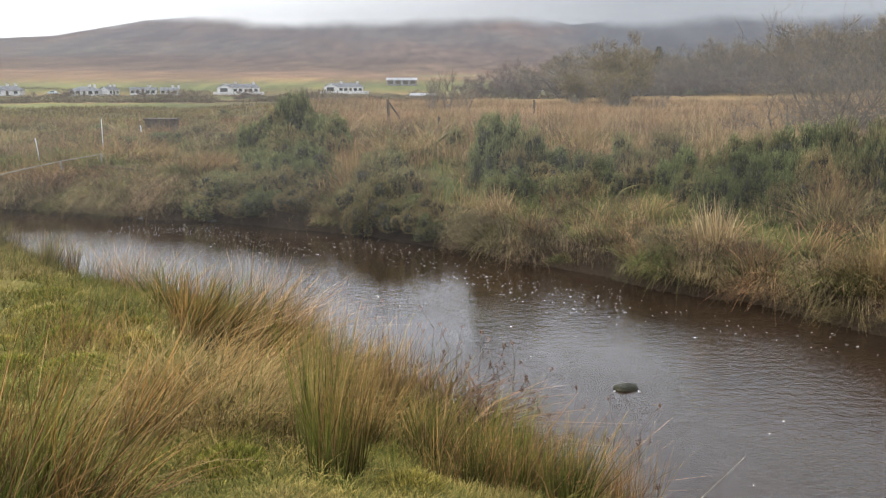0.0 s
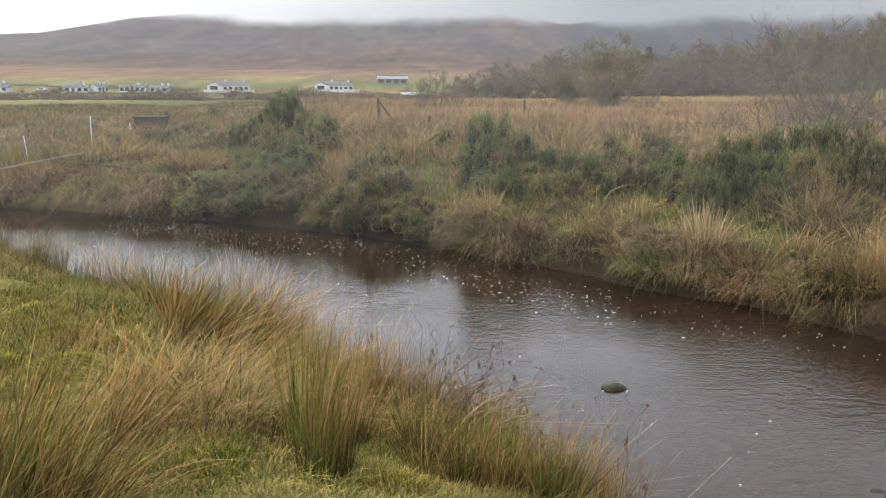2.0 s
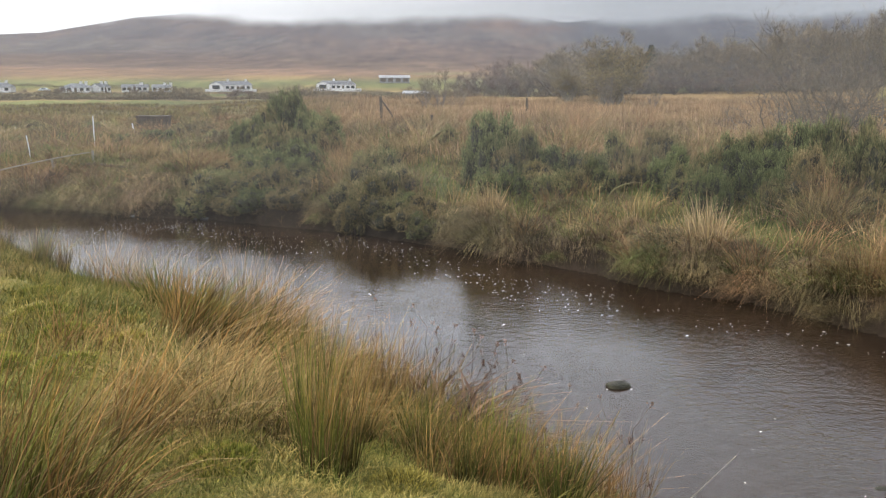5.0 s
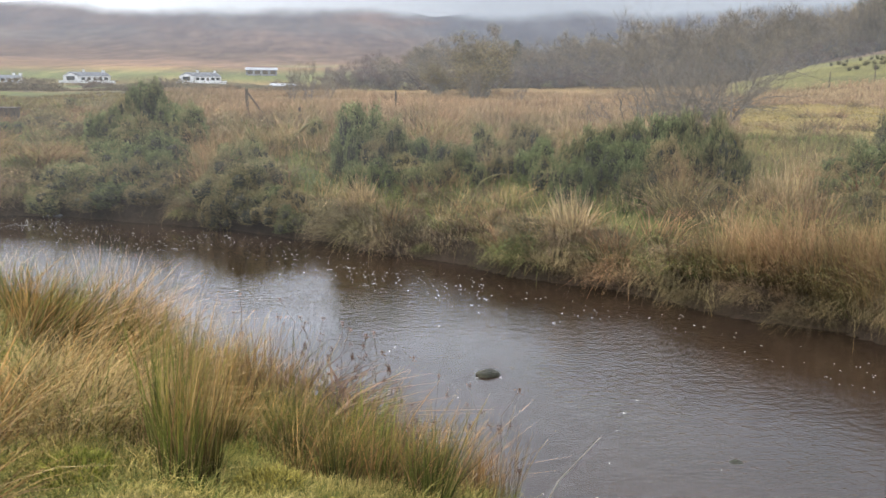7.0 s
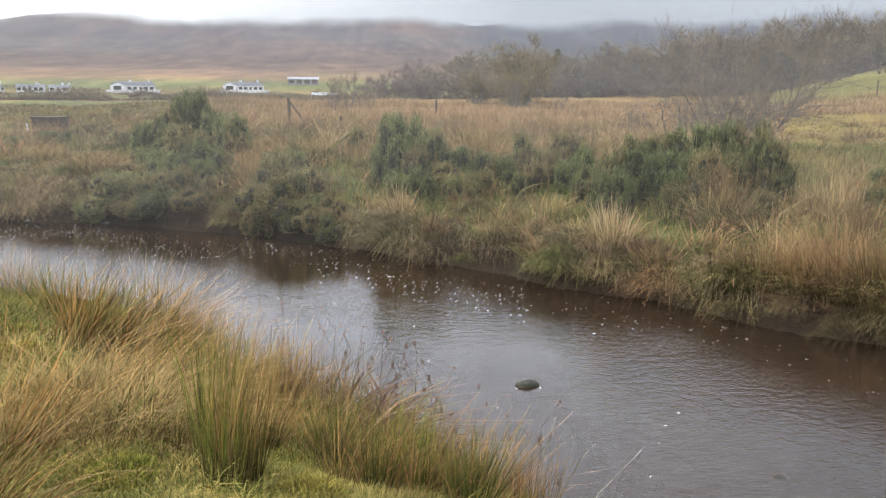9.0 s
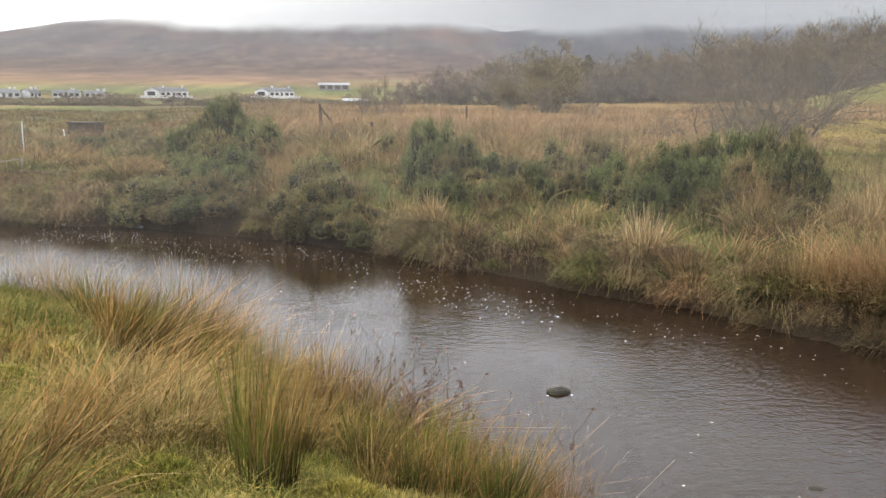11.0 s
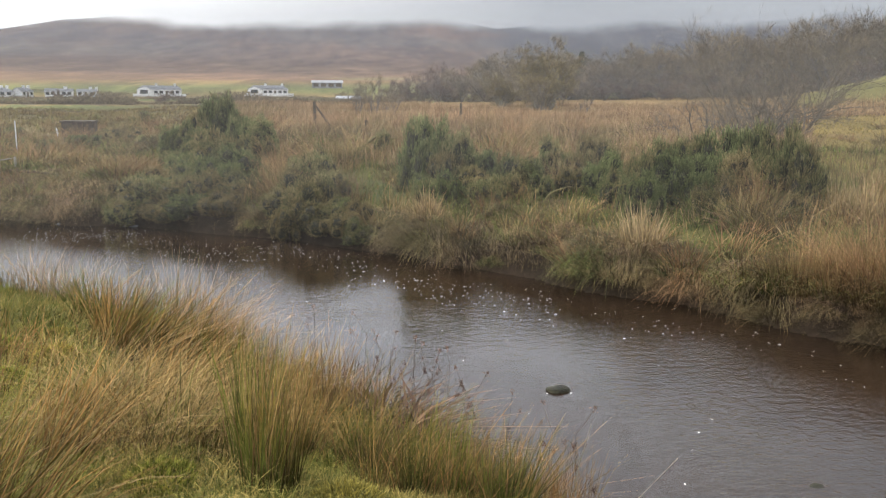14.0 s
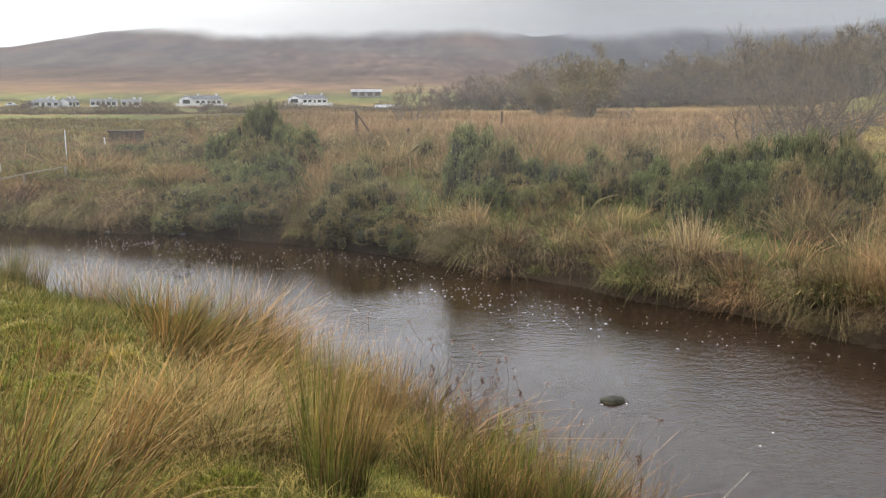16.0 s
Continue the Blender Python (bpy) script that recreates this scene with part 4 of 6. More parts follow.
for row, (n, lo, hi, size) in enumerate(((96, 0.02, 0.18, 0.76), (40, 0.45, 0.9, 0.66), (26, 1.0, 2.2, 0.6))):
    for i in range(n):
        px_ = np.interp((i + RNG.uniform(0.1, 0.9)) / n, [0, 0.42, 0.72, 1], [-10.5, -2.4, 3.0, 6.4])
        py_ = np.interp(px_, FAR_X, FAR_Y)
        way_ = off_shore(np.array([px_]), np.array([py_]))[0]
        in_ = RNG.uniform(lo, hi)
        big = size * RNG.choice([0.5, 0.7, 0.9, 1.18]) * RNG.uniform(0.85, 1.15)
        big *= 1.2 if px_ < -5 else 0.66 if px_ > 3.6 else 1.0
        if -5.0 < px_ < -2.2 or -1.8 < px_ < 0.1:
            big *= 0.5 if row == 0 and i % 3 == 0 else 0.0
        if big:
            spots.append((px_ - way_[0] * in_, py_ - way_[1] * in_, big * RNG.uniform(0.85, 1.2), big, np.arctan2(way_[0], -way_[1]) + RNG.normal(0, 0.3 + 0.4 * row)))
spots += [(5.72, 7.16, 0.95, 1.0, -0.9), (5.94, 6.74, 0.95, 1.0, -1.1), (5.38, 7.74, 0.7, 0.8, -0.8)]
plant(HUMMOCK, "grass_hummock", "shaggy brown grass hummock drooping over the bank", "tussock", "hummocks along the far edge", [s for s in spots if s[0] < 3.4])
plant(REDDISH, "grass_hummock", "shaggy reddish-brown grass hummock drooping over the bank", "tussock", "hummocks along the far edge", [s for s in spots if s[0] >= 3.4])


# ---- gorse ----
def tube(points, radii, sides=5):
    """A round rod through points: vertices and four-cornered faces."""
    p = np.asarray(points, float)
    d = np.gradient(p, axis=0)
    d /= np.linalg.norm(d, axis=1)[:, None] + 1e-9
    u = np.cross(d, [0.31, 0.87, 0.38])
    u /= np.linalg.norm(u, axis=1)[:, None] + 1e-9
    w = np.cross(d, u)
    a = np.linspace(0, 2 * np.pi, sides, endpoint=False)
    v = p[:, None] + np.asarray(radii)[:, None, None] * (np.cos(a)[None, :, None] * u[:, None] + np.sin(a)[None, :, None] * w[:, None])
    i, j = np.meshgrid(np.arange(len(p) - 1), np.arange(sides), indexing="ij")
    k, m = i * sides + j, i * sides + (j + 1) % sides
    return v.reshape(-1, 3), np.stack([k, m, m + sides, k + sides], -1).reshape(-1, 4)


def joined(pieces):
    vs, fs, n = [], [], 0
    for v, f in pieces:
        vs.append(v)
        fs.append(f + n)
        n += len(v)
    return np.concatenate(vs), np.concatenate(fs)


def needles(base, way, length, width, rng):
    """Single spines, broad at the foot."""
    n = len(base)
    s1 = np.cross(way, rng.normal(0, 1, (n, 3)))
    s1 *= (0.5 * width / (np.linalg.norm(s1, axis=1) + 1e-9))[:, None]
    v = np.stack([base - s1, base + s1, base + way * length[:, None]], 1).reshape(-1, 3)
    return v, np.arange(3 * n).reshape(-1, 3), np.tile([0.1, 0.1, 1.0], n)


def slivers(base, way, length, width, rng):
    """Thin flat shoots, one sliver each."""
    n = len(base)
    s1 = np.cross(way, rng.normal(0, 1, (n, 3)))
    s1 *= (0.5 * width / (np.linalg.norm(s1, axis=1) + 1e-9))[:, None]
    mid = base + way * (0.45 * length)[:, None]
    v = np.stack([base, mid - s1, mid + s1, base + way * length[:, None]], 1).reshape(-1, 3)
    f = (np.arange(n)[:, None, None] * 4 + np.array([(0, 1, 2), (1, 3, 2)])).reshape(-1, 3)
    return v, f, np.tile([0.0, 0.5, 0.5, 1.0], n)


def sprays(base, way, length, width, rng):
    """Thin flat shoots, two crossed slivers each."""
    n = len(base)
    s1 = np.cross(way, rng.normal(0, 1, (n, 3)))
    s1 /= np.linalg.norm(s1, axis=1)[:, None] + 1e-9
    s2 = np.cross(way, s1)
    mid, tip = base + way * (0.45 * length)[:, None], base + way * length[:, None]
    w = (width * 0.5)[:, None]
    v = np.stack([base, mid - s1 * w, mid + s1 * w, tip, base, mid - s2 * w, mid + s2 * w, tip], 1).reshape(-1, 3)
    f = (np.arange(n)[:, None, None] * 8 + np.array([(0, 1, 2), (1, 3, 2), (4, 5, 6), (5, 7, 6)])).reshape(-1, 3)
    return v, f, np.tile([0.0, 0.5, 0.5, 1.0] * 2, n)


def gorse_bush(seed, shoots=15000):
    """A gorse bush one metre high and two wide: a lumpy dome of short dense spiny shoots over bare brown stems."""
    g = np.random.default_rng(seed)
    bush = thing("gorse_bush", "dark green spiny gorse bush on the river bank", "bush", "gorse bushes")
    k = 24
    a, up = g.uniform(0, 2 * np.pi, k), g.uniform(0.0, 0.95, k) ** 0.8
    rim = np.sqrt(1 - (0.9 * up) ** 2) * g.uniform(0.5, 0.84, k)
    lobe = np.stack([rim * np.cos(a), rim * np.sin(a), 0.12 + 0.60 * up * g.uniform(0.75, 1.12, k)], 1)
    size = g.uniform(0.14, 0.33, k)
    which = g.choice(k, shoots, p=size**2 / (size**2).sum())
    d = g.normal(0, 1, (shoots, 3)) + [0, 0, 0.35]
    d /= np.linalg.norm(d, axis=1)[:, None]
    lump = 1 + 0.30 * np.sin(d[:, 0] * 7 + which) * np.cos(d[:, 1] * 8 + 2.0 * which) + 0.12 * np.sin(d[:, 2] * 11 + which)
    base = lobe[which] + d * (size[which] * lump * g.uniform(0.80, 1.0, shoots))[:, None]
    base[:, 2] = np.maximum(base[:, 2], 0.02)
    way = d * 0.8 + [0, 0, 0.45] + g.normal(0, 0.35, (shoots, 3))
    way /= np.linalg.norm(way, axis=1)[:, None]
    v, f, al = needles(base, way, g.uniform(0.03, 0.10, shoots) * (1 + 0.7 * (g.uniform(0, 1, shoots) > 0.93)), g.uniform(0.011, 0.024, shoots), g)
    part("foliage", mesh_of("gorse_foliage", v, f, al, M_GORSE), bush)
    # Solid cores in the gaps between lobes; their dark colour carries the inner shade.
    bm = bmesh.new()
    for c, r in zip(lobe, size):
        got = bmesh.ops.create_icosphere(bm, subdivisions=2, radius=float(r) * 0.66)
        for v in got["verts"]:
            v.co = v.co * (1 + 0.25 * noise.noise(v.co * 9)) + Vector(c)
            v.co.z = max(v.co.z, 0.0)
    tagged(part("dense_inside", from_bm("gorse_shade_inside", bm, M_SHADE_CORE), bush, "dense brown twiggy inside, darkened for shade"), kind="stuff")
    for i in range(5):
        e = lobe[i]
        pts = [(0.1 * e[0], 0.1 * e[1], -0.05), (0.5 * e[0], 0.5 * e[1], 0.4 * e[2]), tuple(e)]
        v, f = tube(pts, [0.025, 0.018, 0.008])
        part("stem", mesh_of("gorse_stem", v, f, mat=M_BARK), bush, "bare brown woody stem")
    return bush


# x, y, height of the top over the water, half width
GORSE = [
    (-3.96, 23.3, 2.34, 0.36), (-4.3, 21.5, 1.66, 0.5), (-2.72, 21.5, 1.8, 0.52), (-2.87, 17.2, 1.42, 0.58), (-3.84, 18.5, 1.2, 0.44), (-4.26, 18.0, 0.97, 0.4), (-4.3, 16.55, 0.92, 0.5), (-4.65, 16.8, 0.66, 0.36),
    (-3.15, 16.5, 1.0, 0.42), (-2.4, 16.3, 1.05, 0.35), (-3.5, 16.25, 0.75, 0.42), (-1.10, 14.8, 1.06, 0.5), (-1.52, 15.05, 0.85, 0.36), (-0.62, 14.25, 0.74, 0.34), (-0.25, 13.95, 0.6, 0.24), (-1.13, 17.6, 1.43, 0.4), (-1.44, 17.9, 1.25, 0.34), (0.88, 15.51, 2.02, 0.37), (1.44, 15.18, 1.78, 0.33), (0.66, 15.6, 1.55, 0.22),
    (0.26, 20.6, 1.55, 0.26), (0.99, 14.91, 1.24, 0.38), (1.54, 15.18, 1.39, 0.43), (2.10, 15.00, 1.47, 0.40), (2.52, 14.54, 1.41, 0.32), (1.20, 13.98, 1.10, 0.27), (1.77, 13.80, 1.14, 0.31)]
GORSE_B = [
    (3.38, 16.57, 1.63, 0.33), (4.12, 16.11, 1.74, 0.42), (3.65, 15.18, 1.47, 0.27), (3.71, 13.08, 1.32, 0.28), (4.20, 13.08, 1.71, 0.35), (4.33, 12.54, 1.60, 0.36), (3.77, 12.54, 1.33, 0.24), (4.98, 13.51, 1.87, 0.38),
    (5.33, 13.08, 1.93, 0.41), (5.75, 13.08, 1.96, 0.41), (6.02, 12.72, 1.94, 0.40), (6.18, 12.37, 1.84, 0.28), (4.80, 11.94, 1.39, 0.38), (4.59, 12.30, 1.27, 0.23), (5.67, 11.29, 1.15, 0.23)]
GORSE_C = [
    (8.34, 12.00, 1.65, 0.42), (9.14, 12.50, 1.93, 0.43), (8.03, 12.20, 1.41, 0.31), (9.83, 12.50, 1.98, 0.47), (-8.02, 30.0, 1.29, 0.61), (-8.12, 26.0, 1.12, 0.46), (-11.09, 45.0, 1.41, 0.34), (-8.81, 25.0, 1.0, 0.25),
    (-8.49, 29.0, 1.2, 0.33), (-14.59, 33.0, 1.14, 0.63), (-11.15, 27.0, 1.05, 0.34), (-13.13, 34.0, 1.05, 0.47), (-6.3, 25.8, 1.15, 0.4), (-5.6, 27.5, 1.3, 0.45), (7.00, 9.90, 1.20, 0.30), (8.60, 11.30, 1.35, 0.35)]
GORSE_F = [(-4.42, 22.6, 1.92, 0.43), (-3.32, 22.6, 1.91, 0.34), (-4.69, 21.8, 1.62, 0.36), (-1.0, 14.3, 0.73, 0.42), (-1.4, 14.55, 0.58, 0.37), (-0.56, 13.9, 0.54, 0.36), (-0.24, 13.55, 0.44, 0.26), (-4.37, 16.15, 0.57, 0.45), (-3.81, 15.95, 0.49, 0.41), (-3.25, 15.75, 0.47, 0.44), (-2.64, 15.45, 0.39, 0.4)]
GORSE_D = [(-1.15, 16.2, 1.37, 0.46), (-1.26, 15.5, 1.16, 0.45), (-0.75, 15.3, 1.11, 0.37), (-3.62, 20, 1.57, 0.57), (-2.97, 19, 1.49, 0.5), (-4.26, 20, 1.31, 0.48), (-3.4, 17.4, 1.13, 0.53), (-2.59, 18, 1.2, 0.39), (-3.93, 17, 0.89, 0.41), (-2.42, 20, 1.41, 0.35), (1.24, 15.07, 1.50, 0.33), (1.70, 14.35, 1.26, 0.38), (0.88, 14.35, 1.04, 0.31), (2.12, 14.08, 1.16, 0.31)]
GORSE_E = [(3.26, 14.26, 1.24, 0.29), (3.72, 13.95, 1.49, 0.33), (2.67, 14.08, 1.17, 0.25), (3.83, 12.20, 1.36, 0.29), (4.37, 12.49, 1.25, 0.33), (4.67, 12.37, 1.58, 0.36), (5.16, 12.20, 1.65, 0.37), (5.05, 11.84, 1.23, 0.33), (5.77, 12.49, 1.51, 0.38), (7.73, 12.00, 1.32, 0.32), (7.88, 11.60, 1.13, 0.31), (8.52, 11.80, 1.37, 0.34), (7.31, 11.50, 0.98, 0.23), (8.63, 11.40, 1.16, 0.32), (9.41, 12.00, 1.53, 0.42)]
bushes = []
for i, (x, y, top, r) in enumerate(GORSE + GORSE_B + GORSE_C + GORSE_D + GORSE_E + GORSE_F):
    z = float(ground(x, y))
    h, wide = max(0.4, top - z), 1.22 * max(r, 0.33 * (top - z))
    m = Matrix.LocRotScale((x, y, z - 0.04), Euler((0, 0, 2.4 * i)), (wide, wide * 0.9, 1.06 * h))
    if i < 6:
        bushes.append(gorse_bush(100 + i))
        bushes[-1].matrix_world = m
    else:
        copy_thing(bushes[i % 6], Matrix.Identity(4)).matrix_world = m

FIELD_RUSH = [(44.3, 71.6), (42.8, 68.1), (41.4, 65.1), (46.1, 72.2), (38.7, 60.2), (39.0, 59.8), (45.8, 69.8), (41.4, 62.5), (41.7, 62.7), (47.1, 70.3), (42.1, 62.4), (39.1, 57.7), (46.3, 68.3), (45.3, 66.3), (42.5, 62.0), (43.1, 62.6), (46.5, 67.3), (44.6, 62.4), (45.8, 63.3), (53.7, 74.8)]
DARK = [(sort("blade_tuft", 160, 0.3, (0.0, 0.0), 0.45, M_FIELDRUSH, 0.03, 170 + i, low=0.3, segs=2),) for i in range(3)]
plant(DARK, "field_rush", "dark rush clump dotting the green field", "rushes", "rushes in the field", [(x, y, 0.5, 0.34 + 0.08 * (i % 3), i) for i, (x, y) in enumerate(FIELD_RUSH)])

spots = []
for i in range(150):
    px_, py_ = RNG.uniform(-4, 14), RNG.uniform(18, 36)
    if -8 < np.degrees(np.arctan2(px_, py_)) < 26:
        spots.append((px_, py_, RNG.uniform(0.6, 1.0), RNG.uniform(1.2, 2.0), RNG.uniform(0, 6)))
for i in range(30):
    a_, r_ = np.radians(RNG.uniform(25, 38)), RNG.uniform(11, 46)
    spots.append((r_ * np.sin(a_), r_ * np.cos(a_), RNG.uniform(0.35, 0.75), RNG.uniform(0.9, 1.8), RNG.uniform(0, 6)))
for i in range(12):
    a_, r_ = np.radians(RNG.uniform(-16, 18)), RNG.uniform(17, 20)
    spots.append((r_ * np.sin(a_), r_ * np.cos(a_), RNG.uniform(0.45, 0.8), RNG.uniform(0.9, 1.4), RNG.uniform(0, 6)))
rough_spots = [(-9.2, 23.6, 0.42, 1.0, 0.3), (-9.5, 23.4, 0.38, 1.2, 1.1), (-8.9, 23.3, 0.34, 1.0, 2.0), (-9.5, 20.2, 0.36, 0.9, 0.7), (-9.8, 20.3, 0.3, 1.0, 2.4)]
for i in range(240):
    a_, r_ = np.radians(RNG.uniform(-29, -7)), RNG.uniform(4.3, 6.9) ** 2
    rough_spots.append((r_ * np.sin(a_), r_ * np.cos(a_), RNG.uniform(0.3, 0.8), RNG.uniform(0.8, 1.9), RNG.uniform(0, 6)))
plant([LOW_ORANGE[0], GREEN[0], LOW_PALE[1], GREEN[2], LOW_ORANGE[3]], "rough_tussock", "brown and olive tussock on flat wet ground", "tussock", "tussocks on the flat", rough_spots)
plant(LOW_ORANGE, "moor_tussock", "tall orange-brown tussock in moor grass", "tussock", "tussocks on the moor", spots)


# ---- trees ----
def unit(v):
    return v / (np.linalg.norm(v) + 1e-9)


def grow(g, start, way, length, radius, level, last, rods, tips, lift=0.25, wild=0.35):
    """Limbs out of limbs: rods of (level, points, radii); tips: ends that carry twigs."""
    pts, d, p = [start], way, start
    for k in range(4):
        d = unit(d + g.normal(0, wild * 0.5, 3) + [0, 0, lift * 0.3])
        p = p + d * length / 4
        pts.append(p)
    rods.append((level, np.array(pts), np.linspace(radius, radius * 0.45, 5)))
    if level == last:
        tips.append((pts[2], pts[4], d))
        return
    for k in range(g.integers(3, 6)):
        f = g.uniform(0.3, 1.0)
        i = min(3, int(f * 4))
        q = pts[i] + (pts[i + 1] - pts[i]) * (f * 4 - i)
        side = unit(unit(d) * 0.9 + g.normal(0, 0.75, 3) + [0, 0, lift])
        grow(g, q, side, length * g.uniform(0.5, 0.75), radius * (0.62 - 0.15 * f), level + 1, last, rods, tips, lift, wild)


def tree(name, label, category, group, seed, stems=3, splay=0.35, height=1.0, twigs=26, twig=0.10, leaves=0, lift=0.3, bare=0.0, last=3, thick=0.022, fine=0.0021, twig_mat=None, bark=None, crown=None):
    """A bare autumn tree one metre high (scaled later): trunk, limbs, a crown of twigs, a few last leaves."""
    g = np.random.default_rng(seed)
    rods, tips = [], []
    for s in range(stems):
        a = 2 * np.pi * (s + g.uniform(0, 0.7)) / stems
        way = unit(np.array([np.cos(a) * splay, np.sin(a) * splay, 1.0]))
        grow(g, np.array([0.03 * np.cos(a), 0.03 * np.sin(a), -0.03]), way, height * g.uniform(0.36, 0.55), thick, 0, last, rods, tips, lift)
    if crown:
        # the boughs fill a rounded crown of that half width, half height and middle
        mid, half = np.array([0, 0, crown[2]]), np.array([crown[0], crown[0], crown[1]])

        def rounded(p):
            q = (np.asarray(p) - mid) / half
            n = np.linalg.norm(q, axis=-1, keepdims=True)
            return mid + q * half / (1 + np.where(n > 0.7, (n - 0.7) ** 3, 0)) ** (1 / 3)

        rods = [(lv, rounded(p), r) for lv, p, r in rods]
        tips = [(rounded(a), rounded(b), d) for a, b, d in tips]
    ob = thing(name, label, category, group)
    for pts in [r for r in rods if r[0] == 0]:
        v, f = tube(pts[1], pts[2], 6)
        part("trunk", mesh_of("trunk", v, f, mat=bark or M_BARK), ob)
    v, f = joined([tube(p if lv == 1 else p[:: 2 if lv < last else 4], r if lv == 1 else r[:: 2 if lv < last else 4], 4 if lv == 1 else 3) for lv, p, r in rods if lv > 0])
    tagged(part("limb_frame", mesh_of("limbs", v, f, mat=bark or M_BARK), ob), kind="stuff")
    n = twigs * len(tips)
    a, b, d = (np.repeat(np.array([t[i] for t in tips]), twigs, 0) for i in range(3))
    base = a + (b - a) * g.uniform(-0.3, 1.0, (n, 1)) + g.normal(0, 0.008, (n, 3))
    way = d * 0.7 + g.normal(0, 0.5, (n, 3)) + [0, 0, lift]
    way /= np.linalg.norm(way, axis=1)[:, None]
    v, f, al = slivers(base, way, g.uniform(0.4, 1.0, n) * twig, g.uniform(0.6, 1.2, n) * fine, g)
    tagged(part("twig_mass", mesh_of("twigs", v, f, al, twig_mat or M_TWIG), ob), kind="stuff")
    if leaves:
        n = leaves * len(tips)
        i = g.integers(0, len(base), n)
        q = base[i] + way[i] * g.uniform(0, twig, (n, 1))
        w = g.normal(0, 1, (n, 3))
        w /= np.linalg.norm(w, axis=1)[:, None]
        v, f, al = slivers(q, w, g.uniform(0.6, 1.2, n) * 0.013, g.uniform(0.6, 1.2, n) * 0.008, g)
        tagged(part("leaf_scatter", mesh_of("leaves", v, f, al, M_LEAF), ob, "last yellowing leaves"), kind="stuff")
    return ob


def put(ob, x, y, h, wide, turn, first):
    m = Matrix.LocRotScale((x, y, float(ground(x, y)) - 0.05), Euler((0, 0, turn)), (wide, wide, h))
    if not first:
        ob = copy_thing(ob, Matrix.Identity(4))
    ob.matrix_world = m
    return ob


def conifer(seed):
    """A dark spruce one metre high: trunk and whorls of drooping needled boughs."""
    g = np.random.default_rng(seed)
    ob = thing("spruce_tree", "dark green spruce standing in the bare wood", "tree")
    v, f = tube([(0, 0, -0.02), (0, 0, 0.5), (0, 0, 1)], [0.018, 0.012, 0.002], 6)
    part("trunk", mesh_of("trunk", v, f, mat=M_BARK), ob)
    n = 3000
    z = g.uniform(0.08, 1, n)
    a = g.uniform(0, 2 * np.pi, n)
    r = (1 - z) * 0.26 * g.uniform(0.3, 1, n) * (1 + 0.3 * np.sin(z * 60))
    base = np.stack([r * np.cos(a), r * np.sin(a), z - 0.25 * r], 1)
    way = np.stack([np.cos(a), np.sin(a), g.normal(0.0, 0.4, n)], 1)
    way /= np.linalg.norm(way, axis=1)[:, None]
    v, f, al = sprays(base, way, g.uniform(0.03, 0.06, n), g.uniform(0.008, 0.016, n), g)
    tagged(part("needle_mass", mesh_of("needles", v, f, al, M_CONIFER), ob), kind="stuff")
    return ob


WOOD = [
    (12.6, 112.8, 5.4), (14.8, 109.5, 6.0), (18.0, 106.1, 5.9), (20.2, 102.6, 6.6), (24.0, 106.3, 5.6), (29.1, 112.8, 4.4), (31.0, 109.2, 5.4), (31.8, 102.8, 6.0),
    (33.3, 99.0, 6.4), (37.8, 103.8, 6.8), (38.2, 97.4, 6.7), (42.4, 89.1, 5.9), (46.8, 90.3, 5.5), (52.8, 93.9, 4.8), (34.5, 108, 5.6), (40.5, 103, 6.2), (45.0, 99.0, 6.0), (27.0, 104, 5.2),
    (49.5, 99.0, 5.4), (28.5, 100, 4.6), (16.5, 108, 5.6), (22.0, 101, 6.2), (26.0, 110, 5.2), (30.0, 104, 5.2), (36.0, 99, 6.2), (40.0, 95, 6.2), (43.5, 93, 6.0), (45.0, 88, 5.6), (49.5, 92, 5.4), (35.5, 104, 6.0), (13.5, 104, 4.6), (19.0, 103, 6.2),
    (44.0, 96.0, 6.6), (47.0, 93.5, 6.4), (49.0, 96.0, 6.8), (51.5, 90.5, 6.0), (53.5, 93.0, 6.2), (56.0, 95.5, 6.0), (58.5, 91.0, 5.2), (46.0, 87.0, 5.2), (51.0, 86.5, 4.6), (55.5, 88.0, 4.8), (61.0, 90.0, 5.4), (65.0, 89.5, 5.6)]
woods = []
for i, (x, y, h) in enumerate(WOOD):
    if i < 6:
        woods.append(tree("bare_tree", "bare greyish brown autumn tree in a misty wood", "tree", "trees of the wood", 200 + i, stems=3 + i % 3, splay=0.75, lift=0.12, twigs=24, twig=0.15, fine=0.0044, leaves=(0, 1, 2, 6, 2, 0)[i], crown=((0.62, 0.56, 0.56), (0.55, 0.6, 0.56), (0.7, 0.52, 0.6), (0.58, 0.58, 0.55), (0.62, 0.6, 0.54), (0.72, 0.5, 0.6))[i]))
    put(woods[i % 6], x, y, h * (1.0 + 0.13 * np.sin(2.3 * i) + 0.3 * step(24, 34, x)), h * (1.15 + 0.2 * np.cos(1.9 * i)), 1.7 * i, i < 6)
TALL = [
    (54.0, 95.0, 6.4, 1), (57.0, 92.0, 6.8, 2), (60.0, 93.5, 8.0, 0), (62.5, 92.0, 8.6, 1), (65.0, 92.5, 8.8, 4), (68.0, 92.0, 9.2, 0), (71.5, 92.0, 9.6, 1), (63.5, 97.0, 9.0, 2),
    (59.0, 88.0, 5.2, 4), (66.5, 88.0, 5.6, 2), (74.0, 90.0, 9.4, 0)]
